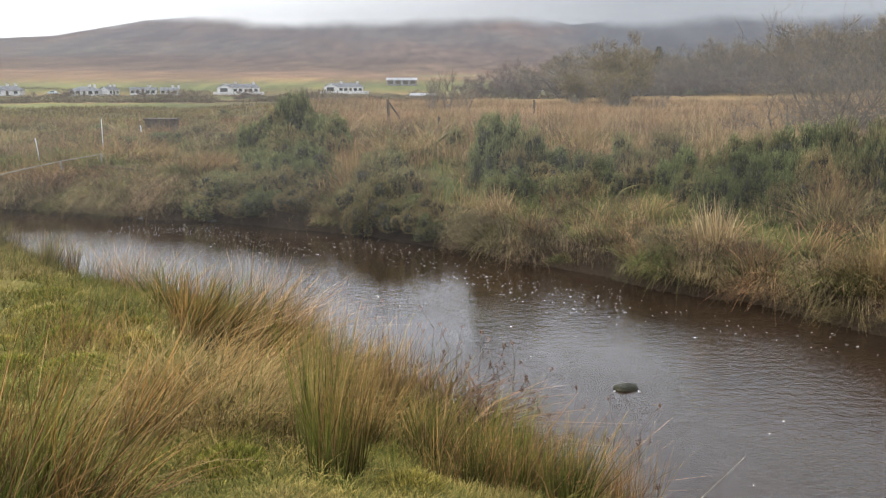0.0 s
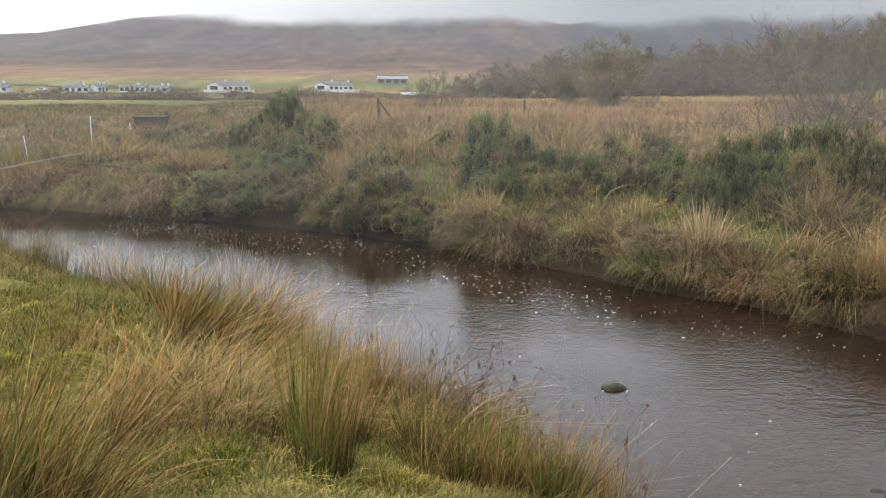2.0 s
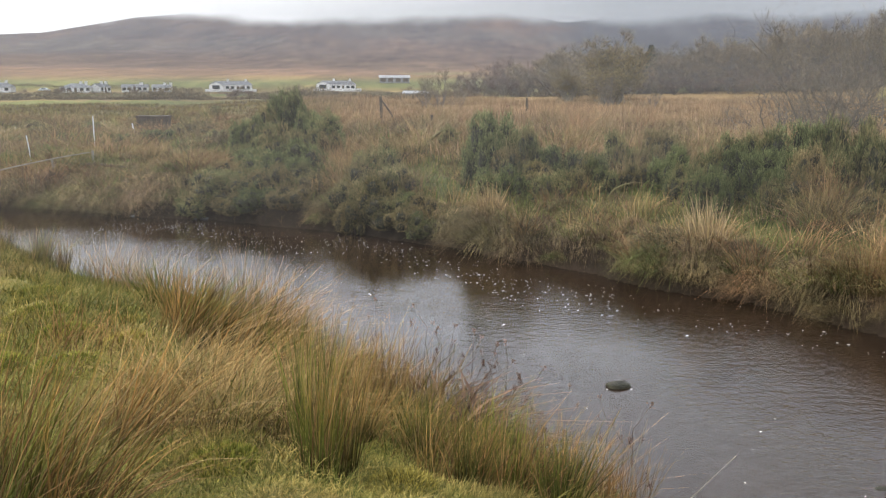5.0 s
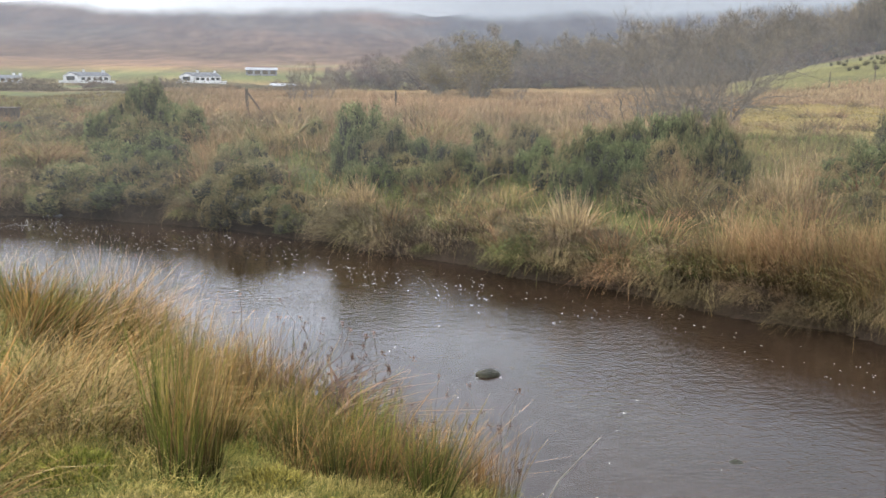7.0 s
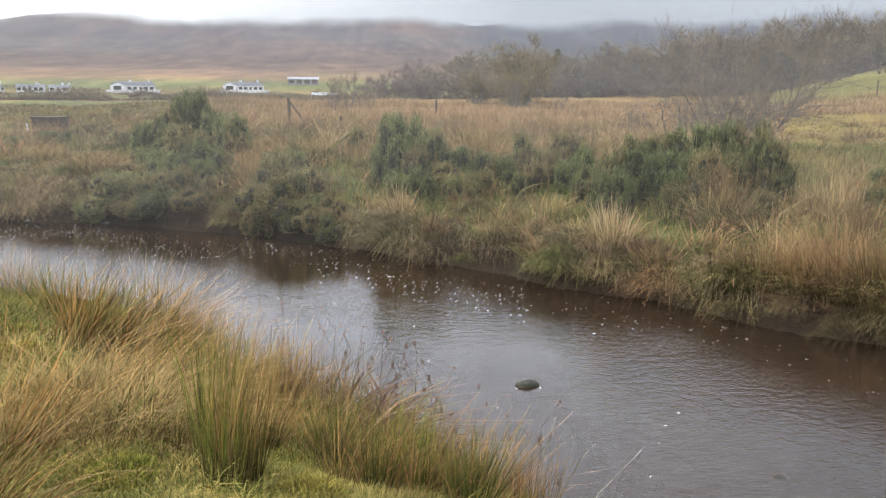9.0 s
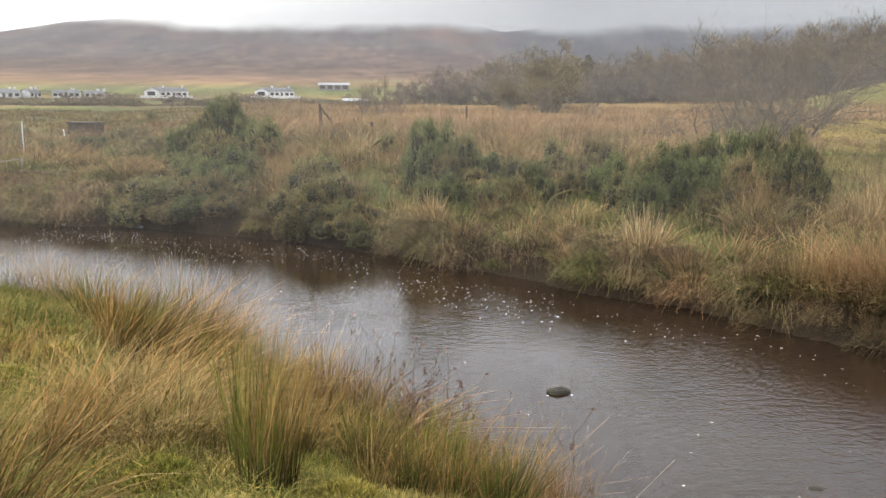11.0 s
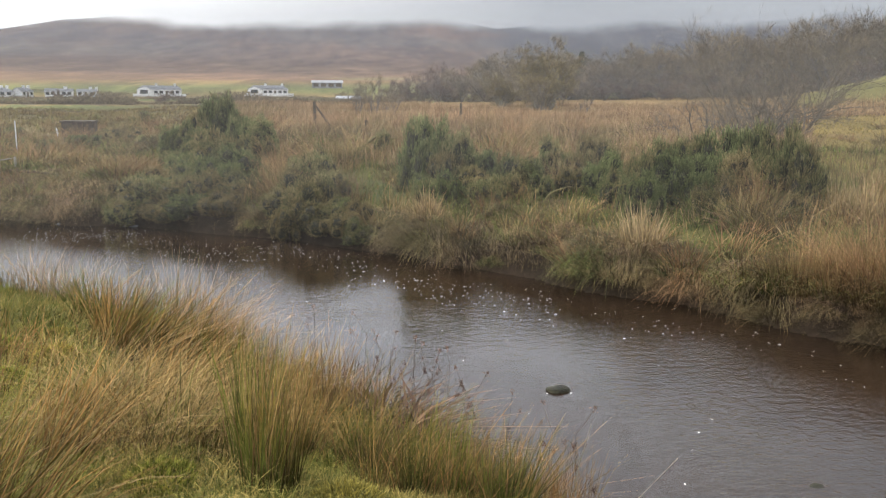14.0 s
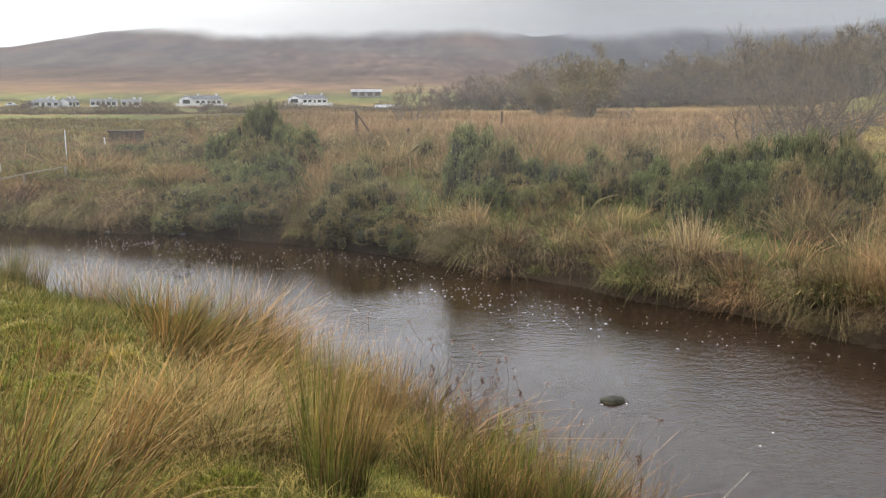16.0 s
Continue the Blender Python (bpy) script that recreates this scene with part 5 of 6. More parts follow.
for i, (x, y, h, k) in enumerate(TALL):
    ob = put(woods[k], x, y, h, h * 0.75, 2.1 * i, False)
    tagged(ob, "tall grey leafless tree on rising ground", "tree", "trees on the rise")
# two trees that stand out before the wood
dark = tree("dark_tree", "dense dark rounded tree with a hollow under its crown", "tree", "trees before the wood", 221, stems=3, splay=0.7, lift=0.1, twigs=60, twig=0.12, fine=0.005, crown=(0.66, 0.46, 0.64), bark=M_WETBARK)
put(dark, 12.4, 96.0, 6.4, 6.8, 0.5, True)
pale = tree("pale_tree", "rounded pale tree keeping thin yellow autumn leaves", "tree", "trees before the wood", 223, stems=7, splay=0.6, lift=0.25, twigs=30, twig=0.11, fine=0.0024, leaves=26, crown=(0.62, 0.58, 0.52), bark=M_PALEBARK)
put(pale, 12.0, 62.0, 5.7, 7.0, 0.9, True)
put(pale, 9.6, 66.0, 3.4, 3.6, 2.9, False)
put(conifer(5), 24.6, 104.5, 5.6, 6.5, 0, True)
SHRUB = [(8.2, 106, 4.3, 6.0), (5.2, 107, 3.6, 5.0), (10.5, 106, 4.0, 5.4), (6.8, 110, 4.4, 6.0), (3.0, 108, 2.8, 4.5), (9.5, 110, 4.6, 6.0), (16.5, 102, 2.6, 4.0), (23, 99, 2.4, 4.5), (28, 97, 2.4, 4.5), (34, 94, 2.6, 4.5), (40, 90, 2.6, 4.5), (19.5, 100, 2.8, 4.5), (25.5, 98, 2.6, 4.5), (31, 95, 2.6, 4.5), (37, 92, 2.6, 4.5), (43, 87, 2.4, 4.2), (14, 104, 3.0, 4.5), (21.5, 104, 3.2, 5.0)]
shrub = None
for i, (x, y, h, w) in enumerate(SHRUB):
    shrub = shrub or tree("bare_shrub", "dense reddish brown leafless shrub at the wood's edge", "shrub", "shrubs at the wood's edge", 240, stems=7, splay=0.9, twigs=34, twig=0.16, lift=0.2, thick=0.012, last=2, fine=0.0045, twig_mat=M_REDTWIG)
    put(shrub, x, y, h * 1.25, w * 0.95, 1.3 * i, i == 0)

# willows on the moor, before the wood
willow = tree("bare_willow", "sprawling leafless willow with many grey stems", "tree", "willows on the moor", 251, stems=9, splay=1.3, twigs=4, twig=0.12, lift=0.22, thick=0.008, fine=0.0014, bark=M_WILLOWBARK)
put(willow, 12.0, 27.2, 5.2, 4.6, 0.4, True)
put(willow, 14.0, 28.6, 5.4, 4.4, 2.6, False)
put(willow, 10.2, 26.6, 2.6, 3.6, 1.4, False)
sapling = tree("bare_sapling", "thin leafless sapling among moor grass", "tree", "saplings on the moor", 262, stems=3, splay=0.3, twigs=5, twig=0.09, lift=0.45, thick=0.011)
for i, (x, y, h) in enumerate([(0.2, 45.7, 3.1), (1.0, 43.7, 2.2), (-0.6, 47.0, 2.6), (10.6, 56.0, 2.8), (13.0, 54.0, 2.4)]):
    put(sapling, x, y, h, h * 0.9, 2.0 * i, i == 0)
RISE = [(46.0, 80.0, 2.4, 3.4), (50.0, 84.0, 2.6, 3.6), (54.0, 83.0, 2.4, 3.4), (58.0, 82.0, 2.2, 3.4), (62.0, 82.0, 2.4, 3.6), (43.0, 77.0, 2.2, 3.0), (66.0, 82.0, 2.4, 3.6)]
for i, (x, y, h, w) in enumerate(RISE):
    tagged(put(shrub, x, y, h, w, 1.7 * i, False), "brown leafless shrub on rising ground", "shrub", "shrubs on the rise")
FIELD = [(-48.7, 326.1, 4.2, 6), (-103.4, 313.1, 4.0, 6), (-61.8, 136.4, 2.2, 3.0), (-116, 276, 3.4, 6), (-57.7, 253.2, 3.4, 7), (-62.5, 293.7, 4.0, 8), (-22.9, 198.4, 3.2, 3.5), (-8.4, 299.6, 3.6, 6), (-140.0, 340, 4, 6), (-92.0, 300, 3.2, 6)]
for i, (x, y, h, w) in enumerate(FIELD):
    ob = put(shrub, x, y, h, w, 1.1 * i, False)
    tagged(ob, "dark leafless hedgerow tree between wet fields", "tree", "hedgerow trees")


# ---- hedges between the fields ----
def hedge(name, x0, y0, x1, y1, h, n, seed, size_=0.8):
    g = np.random.default_rng(seed)
    f = g.uniform(0, 1, n)
    x, y = x0 + (x1 - x0) * f + g.normal(0, 0.6, n), y0 + (y1 - y0) * f + g.normal(0, 0.6, n)
    tall_ = h * np.clip(0.5 + 1.1 * lumps(f * 90, f * 41, 2.2, seed), 0.06, 1.3)
    base = np.stack([x, y, ground(x, y) + tall_ * g.uniform(0, 0.75, n)], 1)
    way = g.normal(0, 0.5, (n, 3)) + [0, 0, 0.8]
    way /= np.linalg.norm(way, axis=1)[:, None]
    v, fc, al = slivers(base, way, size_ * g.uniform(0.5, 1.1, n), size_ * g.uniform(0.1, 0.2, n), g)
    return tagged(new(name, mesh_of(name, v, fc, al, M_TWIG)), "dark leafless hedge along a field's edge", "hedge", kind="stuff")


hedge("hedge", -150, 300, -4, 330, 1.6, 22000, 1, 0.4)
hedge("hedge", -120, 215, 0, 225, 1.3, 20000, 2, 0.4)
hedge("hedge", -70, 150, -38, 160, 1.6, 9000, 3, 0.38)
hedge("hedge", -30, 205, 14, 220, 2.0, 12000, 4, 0.4)
hedge("hedge", -34, 98, -12, 103, 1.3, 9000, 6, 0.4)
hedge("hedge", -13, 92, 3, 98, 0.9, 6000, 7, 0.35)
hedge("hedge", -60, 112, -34, 104, 1.0, 7000, 8, 0.4)
hedge("hedge", -190, 395, -105, 408, 1.6, 12000, 5, 0.45)


# ---- the village ----
def box_bm(bm, x0, x1, y0, y1, z0, z1):
    v = [bm.verts.new(p) for p in ((x0, y0, z0), (x1, y0, z0), (x1, y1, z0), (x0, y1, z0), (x0, y0, z1), (x1, y0, z1), (x1, y1, z1), (x0, y1, z1))]
    for f in ((3, 2, 1, 0), (4, 5, 6, 7), (0, 1, 5, 4), (1, 2, 6, 5), (2, 3, 7, 6), (3, 0, 4, 7)):
        bm.faces.new([v[i] for i in f])


def boxes(name, mat, parent, *sizes, label=""):
    bm = bmesh.new()
    for s in sizes:
        box_bm(bm, *s)
    return part(name, from_bm(name, bm, mat), parent, label)


def gabled(name, mat, parent, x0, x1, y0, y1, z0, z1, along_x=True, hip=0.0, thick=0.25, over=0.4):
    """A pitched roof with thickness. hip: how far the ridge stops short of the ends."""
    bm = bmesh.new()
    x0, x1, y0, y1 = x0 - over, x1 + over, y0 - over, y1 + over
    if along_x:
        ym = (y0 + y1) / 2
        low, ridge = [(x0, y0), (x1, y0), (x1, y1), (x0, y1)], [(x0 + hip, ym), (x1 - hip, ym)]
        quads = ((0, 1, 5, 4), (2, 3, 4, 5))
        ends = ((3, 0, 4), (1, 2, 5))
    else:
        xm = (x0 + x1) / 2
        low, ridge = [(x0, y0), (x1, y0), (x1, y1), (x0, y1)], [(xm, y0 + hip), (xm, y1 - hip)]
        quads = ((3, 0, 4, 5), (1, 2, 5, 4))
        ends = ((0, 1, 4), (2, 3, 5))
    v = [bm.verts.new((*p, z0)) for p in low] + [bm.verts.new((*p, z1)) for p in ridge]
    for q in quads + (ends if hip else ()):
        bm.faces.new([v[i] for i in q])
    bmesh.ops.solidify(bm, geom=bm.faces[:], thickness=thick)
    return part(name, from_bm(name, bm, mat), parent)


def gable_wall(name, mat, parent, x0, x1, y0, y1, z0, eaves, ridge):
    """Walls of a block with its gables on the x ends turned to the front."""
    bm = bmesh.new()
    xm = (x0 + x1) / 2
    prof = [(x0, z0), (x1, z0), (x1, eaves), (xm, ridge), (x0, eaves)]
    a, b = [bm.verts.new((x, y0, z)) for x, z in prof], [bm.verts.new((x, y1, z)) for x, z in prof]
    bm.faces.new(a)
    bm.faces.new(b[::-1])
    for i in range(5):
        bm.faces.new([a[i], b[i], b[(i + 1) % 5], a[(i + 1) % 5]])
    bmesh.ops.recalc_face_normals(bm, faces=bm.faces[:])
    return part(name, from_bm(name, bm, mat), parent)


def window(parent, x, y, z, w, h):
    """A dark pane in a white frame with a sill, a little proud of the wall."""
    f = boxes("window", M_RENDER, parent, (x - w / 2 - 0.1, x - w / 2, y - 0.08, y + 0.02, z, z + h), (x + w / 2, x + w / 2 + 0.1, y - 0.08, y + 0.02, z, z + h),
              (x - w / 2 - 0.1, x + w / 2 + 0.1, y - 0.08, y + 0.02, z + h, z + h + 0.1), (x - w / 2 - 0.2, x + w / 2 + 0.2, y - 0.15, y + 0.02, z - 0.12, z), label="white window frame")
    boxes("pane", M_PANE, f, (x - w / 2, x + w / 2, y - 0.05, y + 0.02, z, z + h), label="dark glass")


def bungalow(x, y, turn, length, label, wing=True, hip=2.0, eaves=2.6, ridge=4.4, depth=8.0, garden=True, windows=5):
    ob = thing("bungalow", label, "house", "houses of the village")
    L = length / 2
    boxes("wall", M_RENDER, ob, (-L, L, 0, depth, -1.5, eaves))
    gabled("roof", M_SLATE, ob, -L, L, 0, depth, eaves, ridge, True, hip)
    if not hip:
        for sx in (-L, L - 0.3):
            bm = bmesh.new()
            a = [bm.verts.new(p) for p in ((sx, 0, eaves), (sx, depth, eaves), (sx, depth / 2, ridge - 0.15))]
            b = [bm.verts.new((v.co.x + 0.3, v.co.y, v.co.z)) for v in a]
            bm.faces.new(a)
            bm.faces.new(b[::-1])
            for i in range(3):
                bm.faces.new([a[i], b[i], b[(i + 1) % 3], a[(i + 1) % 3]])
            bmesh.ops.recalc_face_normals(bm, faces=bm.faces[:])
            part("gable", from_bm("gable", bm, M_RENDER), ob)
    x0 = -L
    if wing:
        gable_wall("wing_wall", M_RENDER, ob, -L, -L + 6.0, -3.0, -0.03, -1.5, eaves, ridge - 0.5)
        gabled("wing_roof", M_SLATE, ob, -L, -L + 6.0, -3.0, depth / 2, eaves + 0.05, ridge - 0.2, False, 0.0, over=0.25)
        window(ob, -L + 3.0, -3.0, 0.6, 3.2, 1.9)
        x0 = -L + 6.5
    n = windows
    for i in range(n):
        wx = x0 + (L - x0) * (i + 0.5) / n
        if i == n // 2:
            boxes("door", M_DARKWOOD, ob, (wx - 0.5, wx + 0.5, -0.06, 0.02, 0, 2.1), label="dark front door")
        else:
            window(ob, wx, 0, 0.9, 1.5, 1.2)
    for cx in (-L + 7.5, L - 2.5):
        boxes("chimney", M_RENDER, ob, (cx - 0.45, cx + 0.45, depth / 2 - 0.4, depth / 2 + 0.4, ridge - 0.6, ridge + 0.7), (cx - 0.55, cx + 0.55, depth / 2 - 0.5, depth / 2 + 0.5, ridge + 0.7, ridge + 0.82))
    ob.matrix_world = Matrix.LocRotScale((x, y, float(ground(x, y))), Euler((0, 0, turn)), None)
    if garden:
        g = thing("garden_wall", "low white garden wall before a bungalow", "wall", "garden walls")
        boxes("wall", M_RENDER, g, (-L - 1.2, L + 3, -7.3, -7.0, -0.8, 0.7))
        boxes("coping", M_RENDER, g, (-L - 1.25, L + 3.05, -7.4, -6.9, 0.7, 0.8))
        g.matrix_world = ob.matrix_world
    return ob


bungalow(-92.6, 409.4, 0.12, 18.0, "white rendered bungalow with grey slate roof", True, 2.0)
bungalow(-46.0, 417.2, 0.05, 17.5, "white bungalow with a gabled front wing", True, 2.5, windows=5)
bungalow(-147.3, 371.7, 0.2, 12.0, "pale bungalow under a wide grey hipped roof", False, 4.0, 2.2, 3.9, 9.0, False, 5)
bungalow(-138.2, 380.5, 1.3, 7.0, "small white gabled cottage", False, 0.0, 2.3, 3.9, 5.0, False, 3)
bungalow(-128.8, 388.5, 0.2, 10.5, "long white cottage with slate roof", False, 0.0, 2.2, 3.5, 6.0, False, 5)
bungalow(-119.2, 393.7, 0.1, 7.5, "white cottage joining a slate-roofed row", False, 0.0, 2.2, 3.5, 6.0, False, 3)
bungalow(-179.5, 369.4, 0.2, 13.0, "white bungalow with a grey roof at the village edge", False, 2.5, 2.3, 4.2, 8.0, False, 4)
bungalow(47.0, 415.0, -0.1, 8.0, "white cottage half hidden behind bare trees", False, 0.0, 2.5, 4.3, 6.0, False, 3)


def barn(x, y, length):
    ob = thing("barn", "long grey farm shed with pale sheet roof", "barn")
    L = length / 2
    boxes("wall", M_SHED, ob, (-L, L, 0, 9, -2.0, 1.9))
    gabled("roof", M_TIN, ob, -L, L, 0, 9, 1.9, 3.1, True, 0.0)
    for i in range(4):
        cx = -L + length * (i + 0.5) / 4
        boxes("door", M_DARKWOOD, ob, (cx - 1.2, cx + 1.2, -0.08, 0.02, 0, 1.7), label="dark shed door")
    ob.matrix_world = Matrix.LocRotScale((x, y, float(ground(x, y)) + 0.6), Euler((0, 0, 0.02)), None)


barn(-20.5, 446.0, 14.5)


def field_shed(x, y, length):
    """A low stone shed under a shallow pale roof."""
    ob = thing("field_shed", "low grey shed with a pale blue sheet roof", "shed")
    L = length / 2
    boxes("wall", M_SHED, ob, (-L, L, 0, 3, -1.0, 0.9))
    gabled("roof", M_TIN, ob, -L, L, 0, 3, 0.9, 1.35, True, 0.0, thick=0.1, over=0.2)
    boxes("door", M_DARKWOOD, ob, (-0.5, 0.4, -0.06, 0.02, -0.6, 0.8), label="dark shed door")
    ob.matrix_world = Matrix.LocRotScale((x, y, float(ground(x, y)) + 0.15), Euler((0, 0, -0.1)), None)


field_shed(-3.62, 150.00, 3.8)


def parked_car(x, y, turn):
    ob = thing("parked_car", "pale blue car parked beside a hedge", "car")
    bm = bmesh.new()
    prof = [(-2.1, 0.35), (2.1, 0.35), (2.1, 0.8), (1.2, 0.95), (0.6, 1.45), (-1.1, 1.45), (-1.7, 0.95), (-2.1, 0.85)]
    a, b = [bm.verts.new((px_, -0.85, pz)) for px_, pz in prof], [bm.verts.new((px_, 0.85, pz)) for px_, pz in prof]
    bm.faces.new(a)
    bm.faces.new(b[::-1])
    for i in range(8):
        bm.faces.new([a[i], b[i], b[(i + 1) % 8], a[(i + 1) % 8]])
    bmesh.ops.recalc_face_normals(bm, faces=bm.faces[:])
    bmesh.ops.bevel(bm, geom=bm.edges[:], offset=0.08, segments=2, affect="EDGES")
    part("body", from_bm("body", bm, M_CARPAINT, True), ob)
    boxes("side_window", M_PANE, ob, (-1.0, 0.5, -0.88, -0.84, 1.0, 1.35), label="dark glass")
    for wx in (-1.35, 1.35):
        for wy in (-0.8, 0.8):
            v, f = tube([(wx, wy - 0.1, 0.32), (wx, wy + 0.1, 0.32)], [0.32, 0.32], 14)
            w = part("wheel", mesh_of("wheel", v, f, mat=M_DARKWOOD), ob, "dark wheel")
    ob.matrix_world = Matrix.LocRotScale((x, y, float(ground(x, y)) + 0.6), Euler((0, 0, turn)), None)


parked_car(-150.6, 350.0, 0.2)


# ---- fence posts, rails, dead wood ----
def rod(name, label, category, pts, radii, mat, group="", sides=7, piece="shaft"):
    """A rod of wood or wire, lying in world places."""
    ob = thing(name, label, category, group)
    o = np.array(pts[0])
    ob.location = o
    v, f = tube(np.array(pts) - o, radii, sides)
    me = mesh_of(name, v, f, mat=mat)
    n = sides
    me.polygons.foreach_set("use_smooth", [True] * len(me.polygons))
    part(piece, me, ob)
    v2, f2 = tube([np.array(pts[-1]) - o, np.array(pts[-1]) - o + (np.array(pts[-1]) - np.array(pts[-2])) * 0.02], [radii[-1], 0.002], sides)
    part("end", mesh_of(name + "_end", v2, f2, mat=mat), ob)
    return ob


def post(x, y, top, r, label, mat, lean=(0, 0)):
    z = float(ground(x, y))
    return rod("fence_post", label, "post", [(x, y, z - 0.2), (x + lean[0] * 0.5, y + lean[1] * 0.5, (z + top) / 2), (x + lean[0], y + lean[1], top)], [r, r * 0.97, r * 0.9], mat, "fence posts")


post(-9.26, 24.01, 1.60, 0.015, "slim white fence post in rough grass", M_RENDER)
post(-9.48, 20.66, 1.27, 0.011, "thin pale leaning stake", M_RENDER, (-0.08, 0))
post(-2.1, 33.63, 1.99, 0.06, "dark weathered strainer post with brace", M_DARKWOOD, (-0.03, 0))
rod("post_brace", "dark wooden brace leaning on a strainer post", "post", [(-1.5, 33.66, 1.0), (-1.8, 33.64, 1.45), (-2.08, 33.62, 1.85)], [0.035, 0.035, 0.03], M_DARKWOOD, "fence posts")
post(3.93, 39.5, 1.87, 0.05, "weathered wooden fence post in moor grass", M_DARKWOOD)
post(-0.2, 30.0, 1.45, 0.05, "weathered wooden fence post in moor grass", M_DARKWOOD)
post(31.01, 50.07, 3.06, 0.035, "weathered wooden fence post below a green field", M_DARKWOOD)
post(33.32, 49.17, 3.49, 0.035, "weathered wooden fence post below a green field", M_DARKWOOD)
post(37.46, 51.27, 3.99, 0.035, "weathered wooden fence post below a green field", M_DARKWOOD)
post(-10.5, 31.0, 1.12, 0.022, "short white stake leaning beside a low box", M_RENDER, (-0.07, 0))
rod("fallen_rail", "pale fallen fence rail propped on the bank", "rail", [(-9.08, 16.98, 0.66), (-8.6, 17.8, 0.80), (-8.1, 18.6, 0.91), (-7.6, 19.3, 0.99)], [0.013, 0.013, 0.012, 0.012], M_PALEWOOD)
post(-7.55, 19.35, 1.02, 0.03, "short pale stake holding a fallen rail", M_PALEWOOD)
post(-8.25, 19.0, 0.85, 0.03, "short pale stake holding a fallen rail", M_PALEWOOD, (-0.05, 0))
rod("driftwood", "dark brown driftwood branch lying on the bank", "branch", [(-8.1, 19.2, 0.66), (-7.6, 19.15, 0.74), (-7.1, 19.1, 0.72), (-6.5, 19.05, 0.66)], [0.02, 0.04, 0.035, 0.01], M_DARKWOOD, "dead branches")
rod("dead_branch", "bent mossy dead branch above the gorse", "branch", [(-0.22, 20.7, 0.9), (-0.18, 20.7, 1.18), (0.02, 20.7, 1.36), (0.2, 20.7, 1.37), (0.4, 20.69, 1.33), (0.56, 20.69, 1.36)], [0.04, 0.04, 0.04, 0.035, 0.03, 0.015], M_MOSSWOOD, "dead branches")
rod("dead_branch", "yellow mossy dead branch lying in grass", "branch", [(2.50, 12.94, 0.80), (2.6, 12.94, 0.93), (2.72, 12.9, 1.0), (2.88, 12.88, 1.04), (3.02, 12.85, 1.03)], [0.012, 0.013, 0.012, 0.010, 0.004], M_MOSSWOOD, "dead branches")
rod("dead_branch", "thin pale dead branch beside gorse", "branch", [(3.2, 12.06, 1.0), (3.35, 12.03, 1.14), (3.48, 12.0, 1.17), (3.62, 11.96, 1.27)], [0.008, 0.008, 0.007, 0.003], M_MOSSWOOD, "dead branches")


def plank_box(x, y):
    """A low dark box of upright planks with a flat lid."""
    ob = thing("field_box", "low dark box of wet planks in grass", "box")
    z = float(ground(x, y))
    for i in range(6):
        boxes("plank", M_DARKWOOD, ob, (-0.52 + i * 0.168, -0.365 + i * 0.168, -0.32, -0.28, -0.3, 0.42))
    for sx in (-0.52, 0.46):
        boxes("side", M_DARKWOOD, ob, (sx, sx + 0.04, -0.277, 0.4, -0.3, 0.42))
    boxes("lid", M_DARKWOOD, ob, (-0.56, 0.54, -0.38, 0.45, 0.423, 0.48), label="flat dark lid")
    ob.matrix_world = Matrix.LocRotScale((x, y, max(z, 0.88)), Euler((0, 0, 0.1)), None)


plank_box(-9.9, 31.3)


# ---- stones and foam ----
def stone(x, y, z, sx, sy, sz, seed, mat, label, turn=0.0):
    bm = bmesh.new()
    bmesh.ops.create_icosphere(bm, subdivisions=4, radius=1.0)
    for v in bm.verts:
        n = noise.noise(v.co * 1.3 + Vector((seed, 0, 0))) * 0.16 + noise.noise(v.co * 4 + Vector((0, seed, 0))) * 0.07
        v.co = Vector((v.co.x * sx, v.co.y * sy, v.co.z * sz)) * (1 + n)
    ob = new("stone", from_bm("stone", bm, mat, True))
    ob.matrix_world = Matrix.LocRotScale((x, y, z), Euler((0, 0, turn)), None)
    return tagged(ob, label, "stone")


stone(1.46, 6.79, 0.0, 0.105, 0.075, 0.042, 3.0, M_STONE, "wet dark mossy stone standing out of the river", 0.2)
stone(2.72, 4.88, -0.03, 0.075, 0.06, 0.035, 8.0, M_STONE, "dark stone just awash in the river")
stone(-4.35, 16.2, -0.03, 0.26, 0.14, 0.07, 5.0, M_PALESTONE, "pale grey slab at the water's edge")
stone(-5.65, 16.5, -0.02, 0.22, 0.1, 0.05, 6.0, M_PALESTONE, "pale stone washed by foam at the bank")
stone(-2.2, 4.64, float(ground(-2.2, 4.64)) - 0.005, 0.07, 0.05, 0.03, 2.0, M_PALESTONE, "small grey stone half sunk in turf")
def moss_cushion(x, y, r, seed):
    """A low soft cushion of short bright moss blades."""
    g = np.random.default_rng(seed)
    n = 900
    a, d = g.uniform(0, 2 * np.pi, n), np.sqrt(g.uniform(0, 1, n))
    out = np.stack([np.cos(a), np.sin(a)], 1) * d[:, None]
    base = np.concatenate([out * r, (0.30 * r * (1 - d**2))[:, None]], 1)
    v, f, al = blades(base, g.uniform(0.02, 0.045, n), g.uniform(0.003, 0.006, n), out * 0.6 + g.normal(0, 0.4, (n, 2)), 0.5, 2, g)
    ob = new("moss_cushion", mesh_of("moss_cushion", v, f, al, M_CUSHION))
    ob.matrix_world = Matrix.LocRotScale((x, y, float(ground(x, y))), None, None)
    return tagged(ob, "low yellow-green cushion of wet moss in turf", "moss", "moss cushions")


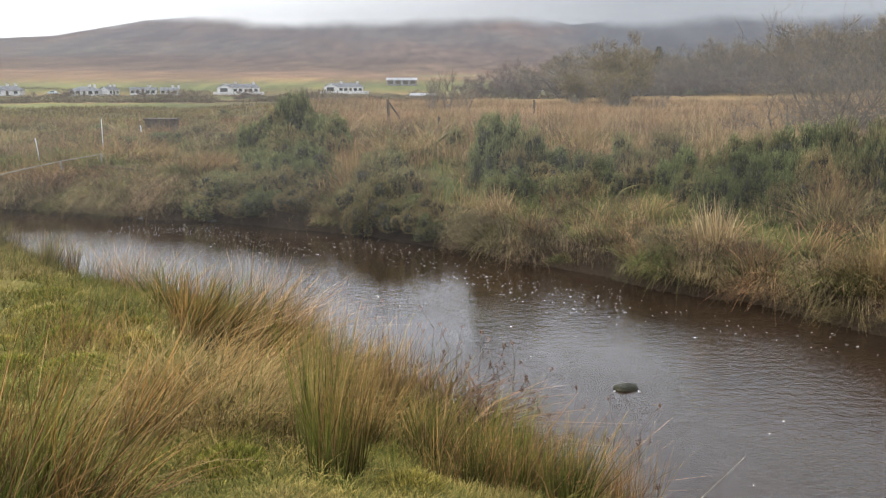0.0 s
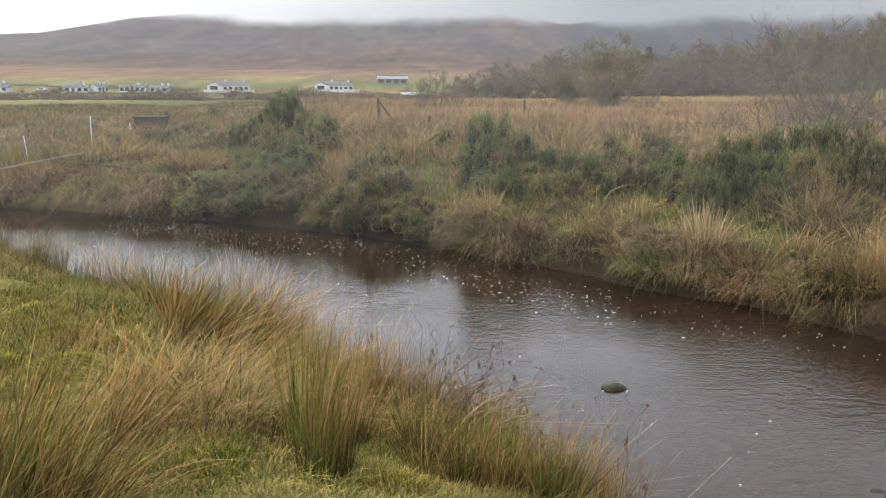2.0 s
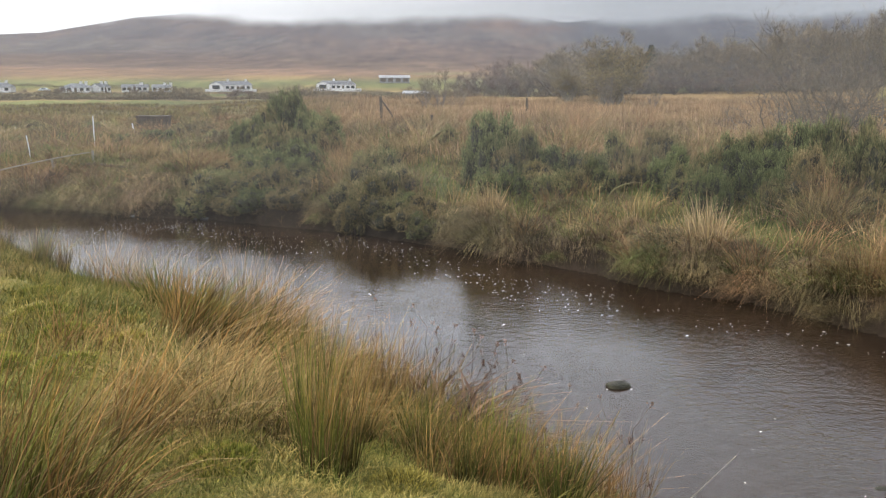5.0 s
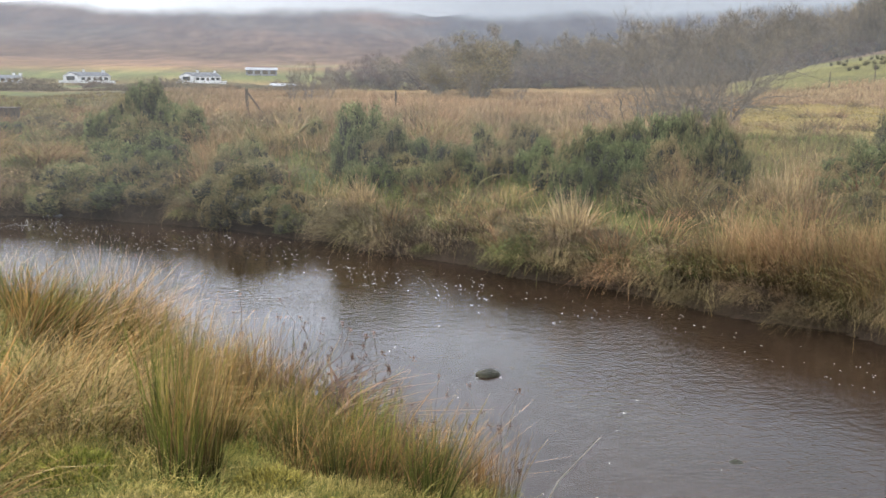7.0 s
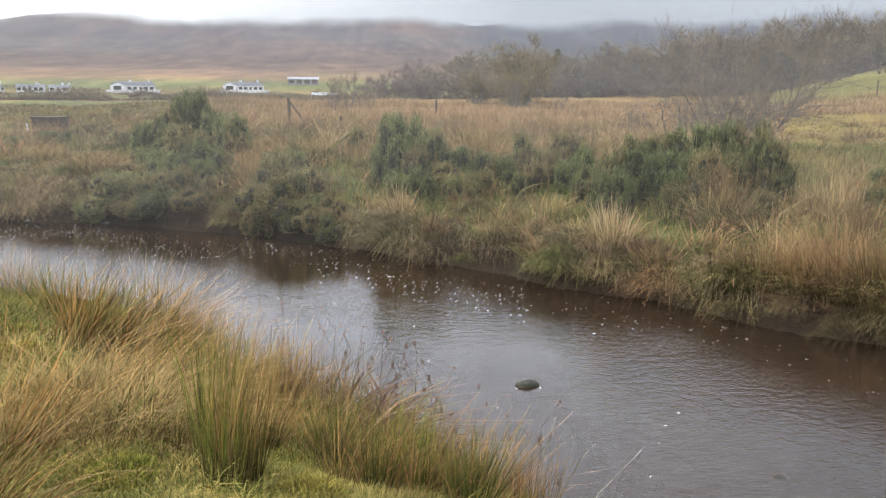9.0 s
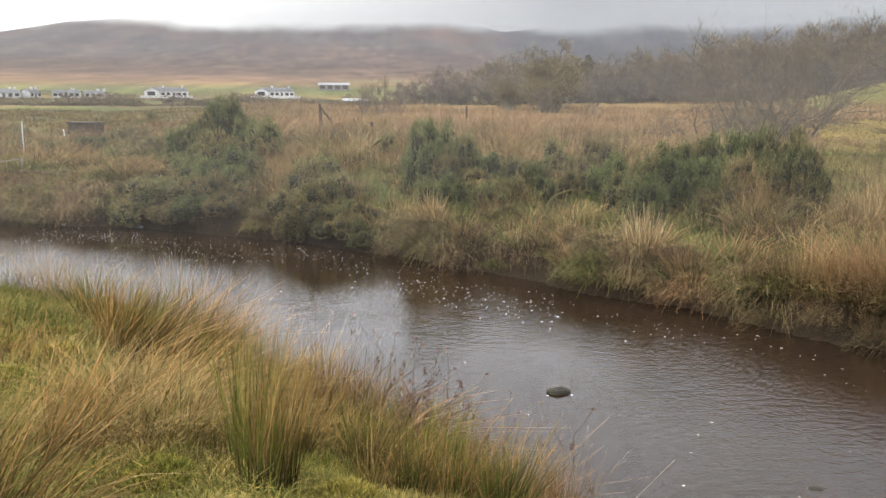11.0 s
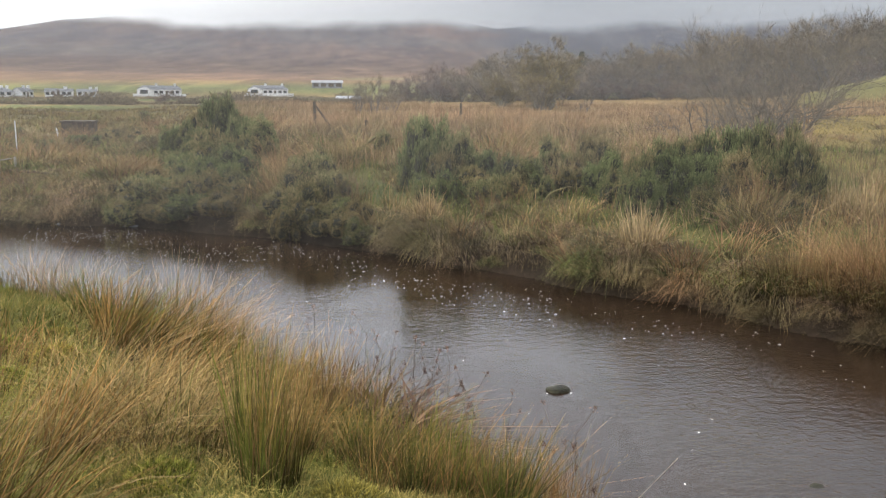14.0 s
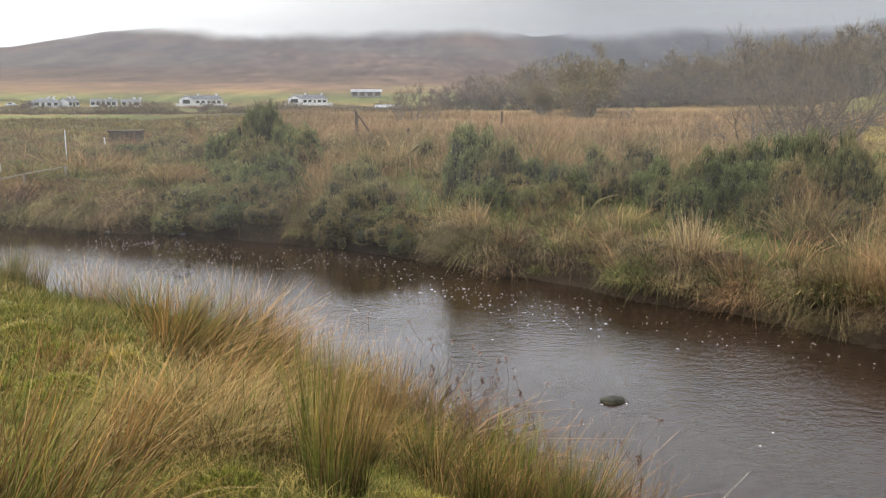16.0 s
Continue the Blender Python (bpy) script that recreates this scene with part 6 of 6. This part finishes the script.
for i, (x, y, r) in enumerate([(-2.35, 5.1, 0.22), (-2.7, 5.6, 0.26), (-2.0, 4.3, 0.2), (-3.1, 6.4, 0.3), (-2.5, 4.5, 0.18), (-2.9, 5.1, 0.24), (-3.4, 7.1, 0.3), (-0.95, 3.25, 0.16), (-0.2, 3.2, 0.15), (-2.15, 5.7, 0.2), (-1.9, 4.9, 0.16), (-3.7, 7.7, 0.32)]):
    moss_cushion(x, y, r, 400 + i)
stone(-0.2, 5.3, 0.42, 0.10, 0.08, 0.07, 4.0, M_STONE, "dark clod of earth on the bank")


def foam(n_line, n_near, n_rest):
    g = np.random.default_rng(17)
    places = []
    while len(places) < n_line + n_near + n_rest:
        k = len(places)
        x = g.uniform(-6, 5.2) if g.uniform() < 0.5 else g.uniform(-6, 2.0)
        yn, yf = np.interp(x, NEAR_X, NEAR_Y), np.interp(x, FAR_X, FAR_Y)
        if k < n_line:
            y = yf - abs(g.normal(1.25 + 0.35 * np.sin(1.7 * x), 0.5)) - 0.25
        elif k < n_line + n_near:
            y = yn + 0.2 + abs(g.normal(0.2, 0.55))
        else:
            y = g.uniform(yn + 0.2, yf - 0.1)
        if min(-s for s in shore(np.array(x), np.array(y))) > 0.05:
            places.append((x, y, g.uniform(0.0034, 0.0078) * (1.5 if g.uniform() < 0.12 else 1.0) * (0.9 if k >= n_line else 1)))
    places += [(1.36 + 0.2 * k + g.normal(0, 0.01), 6.715 + g.normal(0, 0.006), g.uniform(0.006, 0.016)) for k in range(2)]
    vs, fs = [], []
    for x, y, r in places:
        r *= min(1.15, 0.35 + 0.075 * y)
        a = np.sort(g.uniform(0, 2 * np.pi, 7))
        rr = r * g.uniform(0.5, 1.2, 7)
        k = len(vs)
        vs.append((x, y, 0.0075))
        vs += [(x + 1.7 * rr[i] * np.cos(a[i]), y + rr[i] * np.sin(a[i]), 0.0055) for i in range(7)]
        fs += [(k, k + 1 + i, k + 1 + (i + 1) % 7) for i in range(7)]
    tagged(new("foam", mesh_of("foam", vs, fs, mat=M_FOAM)), "flecks of white foam drifting on the river", "foam", kind="stuff")


foam(780, 260, 80)


# ---- weeds at the near edge ----
def dock(seed):
    """A dead stalk half a metre high: stem, side shoots, rust-brown seed heads."""
    g = np.random.default_rng(seed)
    ob = thing("dock_stalk", "dead weed stalk with rust-brown seed heads", "weed", "dead weeds at the edge")
    lean = g.normal(0.06, 0.05, 2)
    pts = [np.array([lean[0] * f * f, lean[1] * f * f, f]) for f in np.linspace(-0.05, 1, 6)]
    v, f = tube(pts, np.linspace(0.004, 0.0015, 6), 5)
    part("stem", mesh_of("stem", v, f, mat=M_DARKWOOD), ob)
    for i in range(5):
        p = pts[2 + i % 4]
        a = g.uniform(0, 6.28)
        q = p + np.array([np.cos(a) * 0.13, np.sin(a) * 0.13, g.uniform(0.12, 0.28)])
        v, f = tube([p, (p + q) / 2 + [0, 0, -0.02], q], [0.002, 0.0016, 0.001], 4)
        part("side_shoot", mesh_of("side_shoot", v, f, mat=M_DARKWOOD), ob)
        n = 34 if i < 2 else 14
        c = q + g.normal(0, 0.015, (n, 3)) * [0.7, 0.7, 1.3]
        w = g.normal(0, 1, (n, 3))
        w /= np.linalg.norm(w, axis=1)[:, None]
        v, f, al = sprays(c, w, g.uniform(0.01, 0.022, n), g.uniform(0.006, 0.012, n), g)
        tagged(part("seed_head", mesh_of("seed_head", v, f, al, M_SEED), ob, "rust-brown seed head"), kind="stuff")
    return ob


WEEDS = [(-0.15, 5.75, 0.75), (0.0, 5.62, 0.6), (0.2, 5.3, 0.65), (0.36, 4.95, 0.7), (-0.5, 6.15, 0.7), (0.55, 4.75, 0.55), (0.85, 4.3, 0.62), (0.98, 4.1, 0.7), (0.8, 4.4, 0.5), (0.1, 5.4, 0.5), (-0.9, 6.6, 0.6), (0.45, 5.0, 0.5), (-1.5, 7.5, 0.7), (-0.3, 5.9, 0.55),
         (0.08, 5.5, 0.6), (0.28, 5.1, 0.58), (0.45, 4.85, 0.6), (0.66, 4.55, 0.55), (-0.08, 5.7, 0.62), (0.92, 4.15, 0.55), (-0.62, 6.3, 0.6), (-1.1, 7.0, 0.6), (0.04, 5.35, 0.66), (0.16, 5.15, 0.7), (0.3, 4.95, 0.66), (0.4, 4.75, 0.66), (-0.05, 5.5, 0.64), (0.5, 4.6, 0.6)]
docks = []
for i, (x, y, h) in enumerate(WEEDS):
    if i < 4:
        docks.append(dock(300 + i))
    put(docks[i % 4], x, y, h * 0.85, h, 1.9 * i, i < 4)


def stalk(x, y, tip, label):
    z = float(ground(x, y))
    mid = ((x + tip[0]) / 2 - 0.03, (y + tip[1]) / 2, (z + tip[2]) / 2 + 0.03)
    rod("grass_stalk", label, "grass", [(x, y, z - 0.02), mid, tip], [0.004, 0.003, 0.0012], M_PALEWOOD, "single stalks", 5)


stalk(0.98, 3.55, (1.42, 3.85, 0.66), "single pale dead grass stalk leaning over water")
stalk(0.98, 3.40, (1.3, 3.5, 0.52), "single pale dead grass stalk leaning over water")
stalk(0.9, 3.8, (0.98, 3.85, 0.85), "single dark upright stalk at the edge")
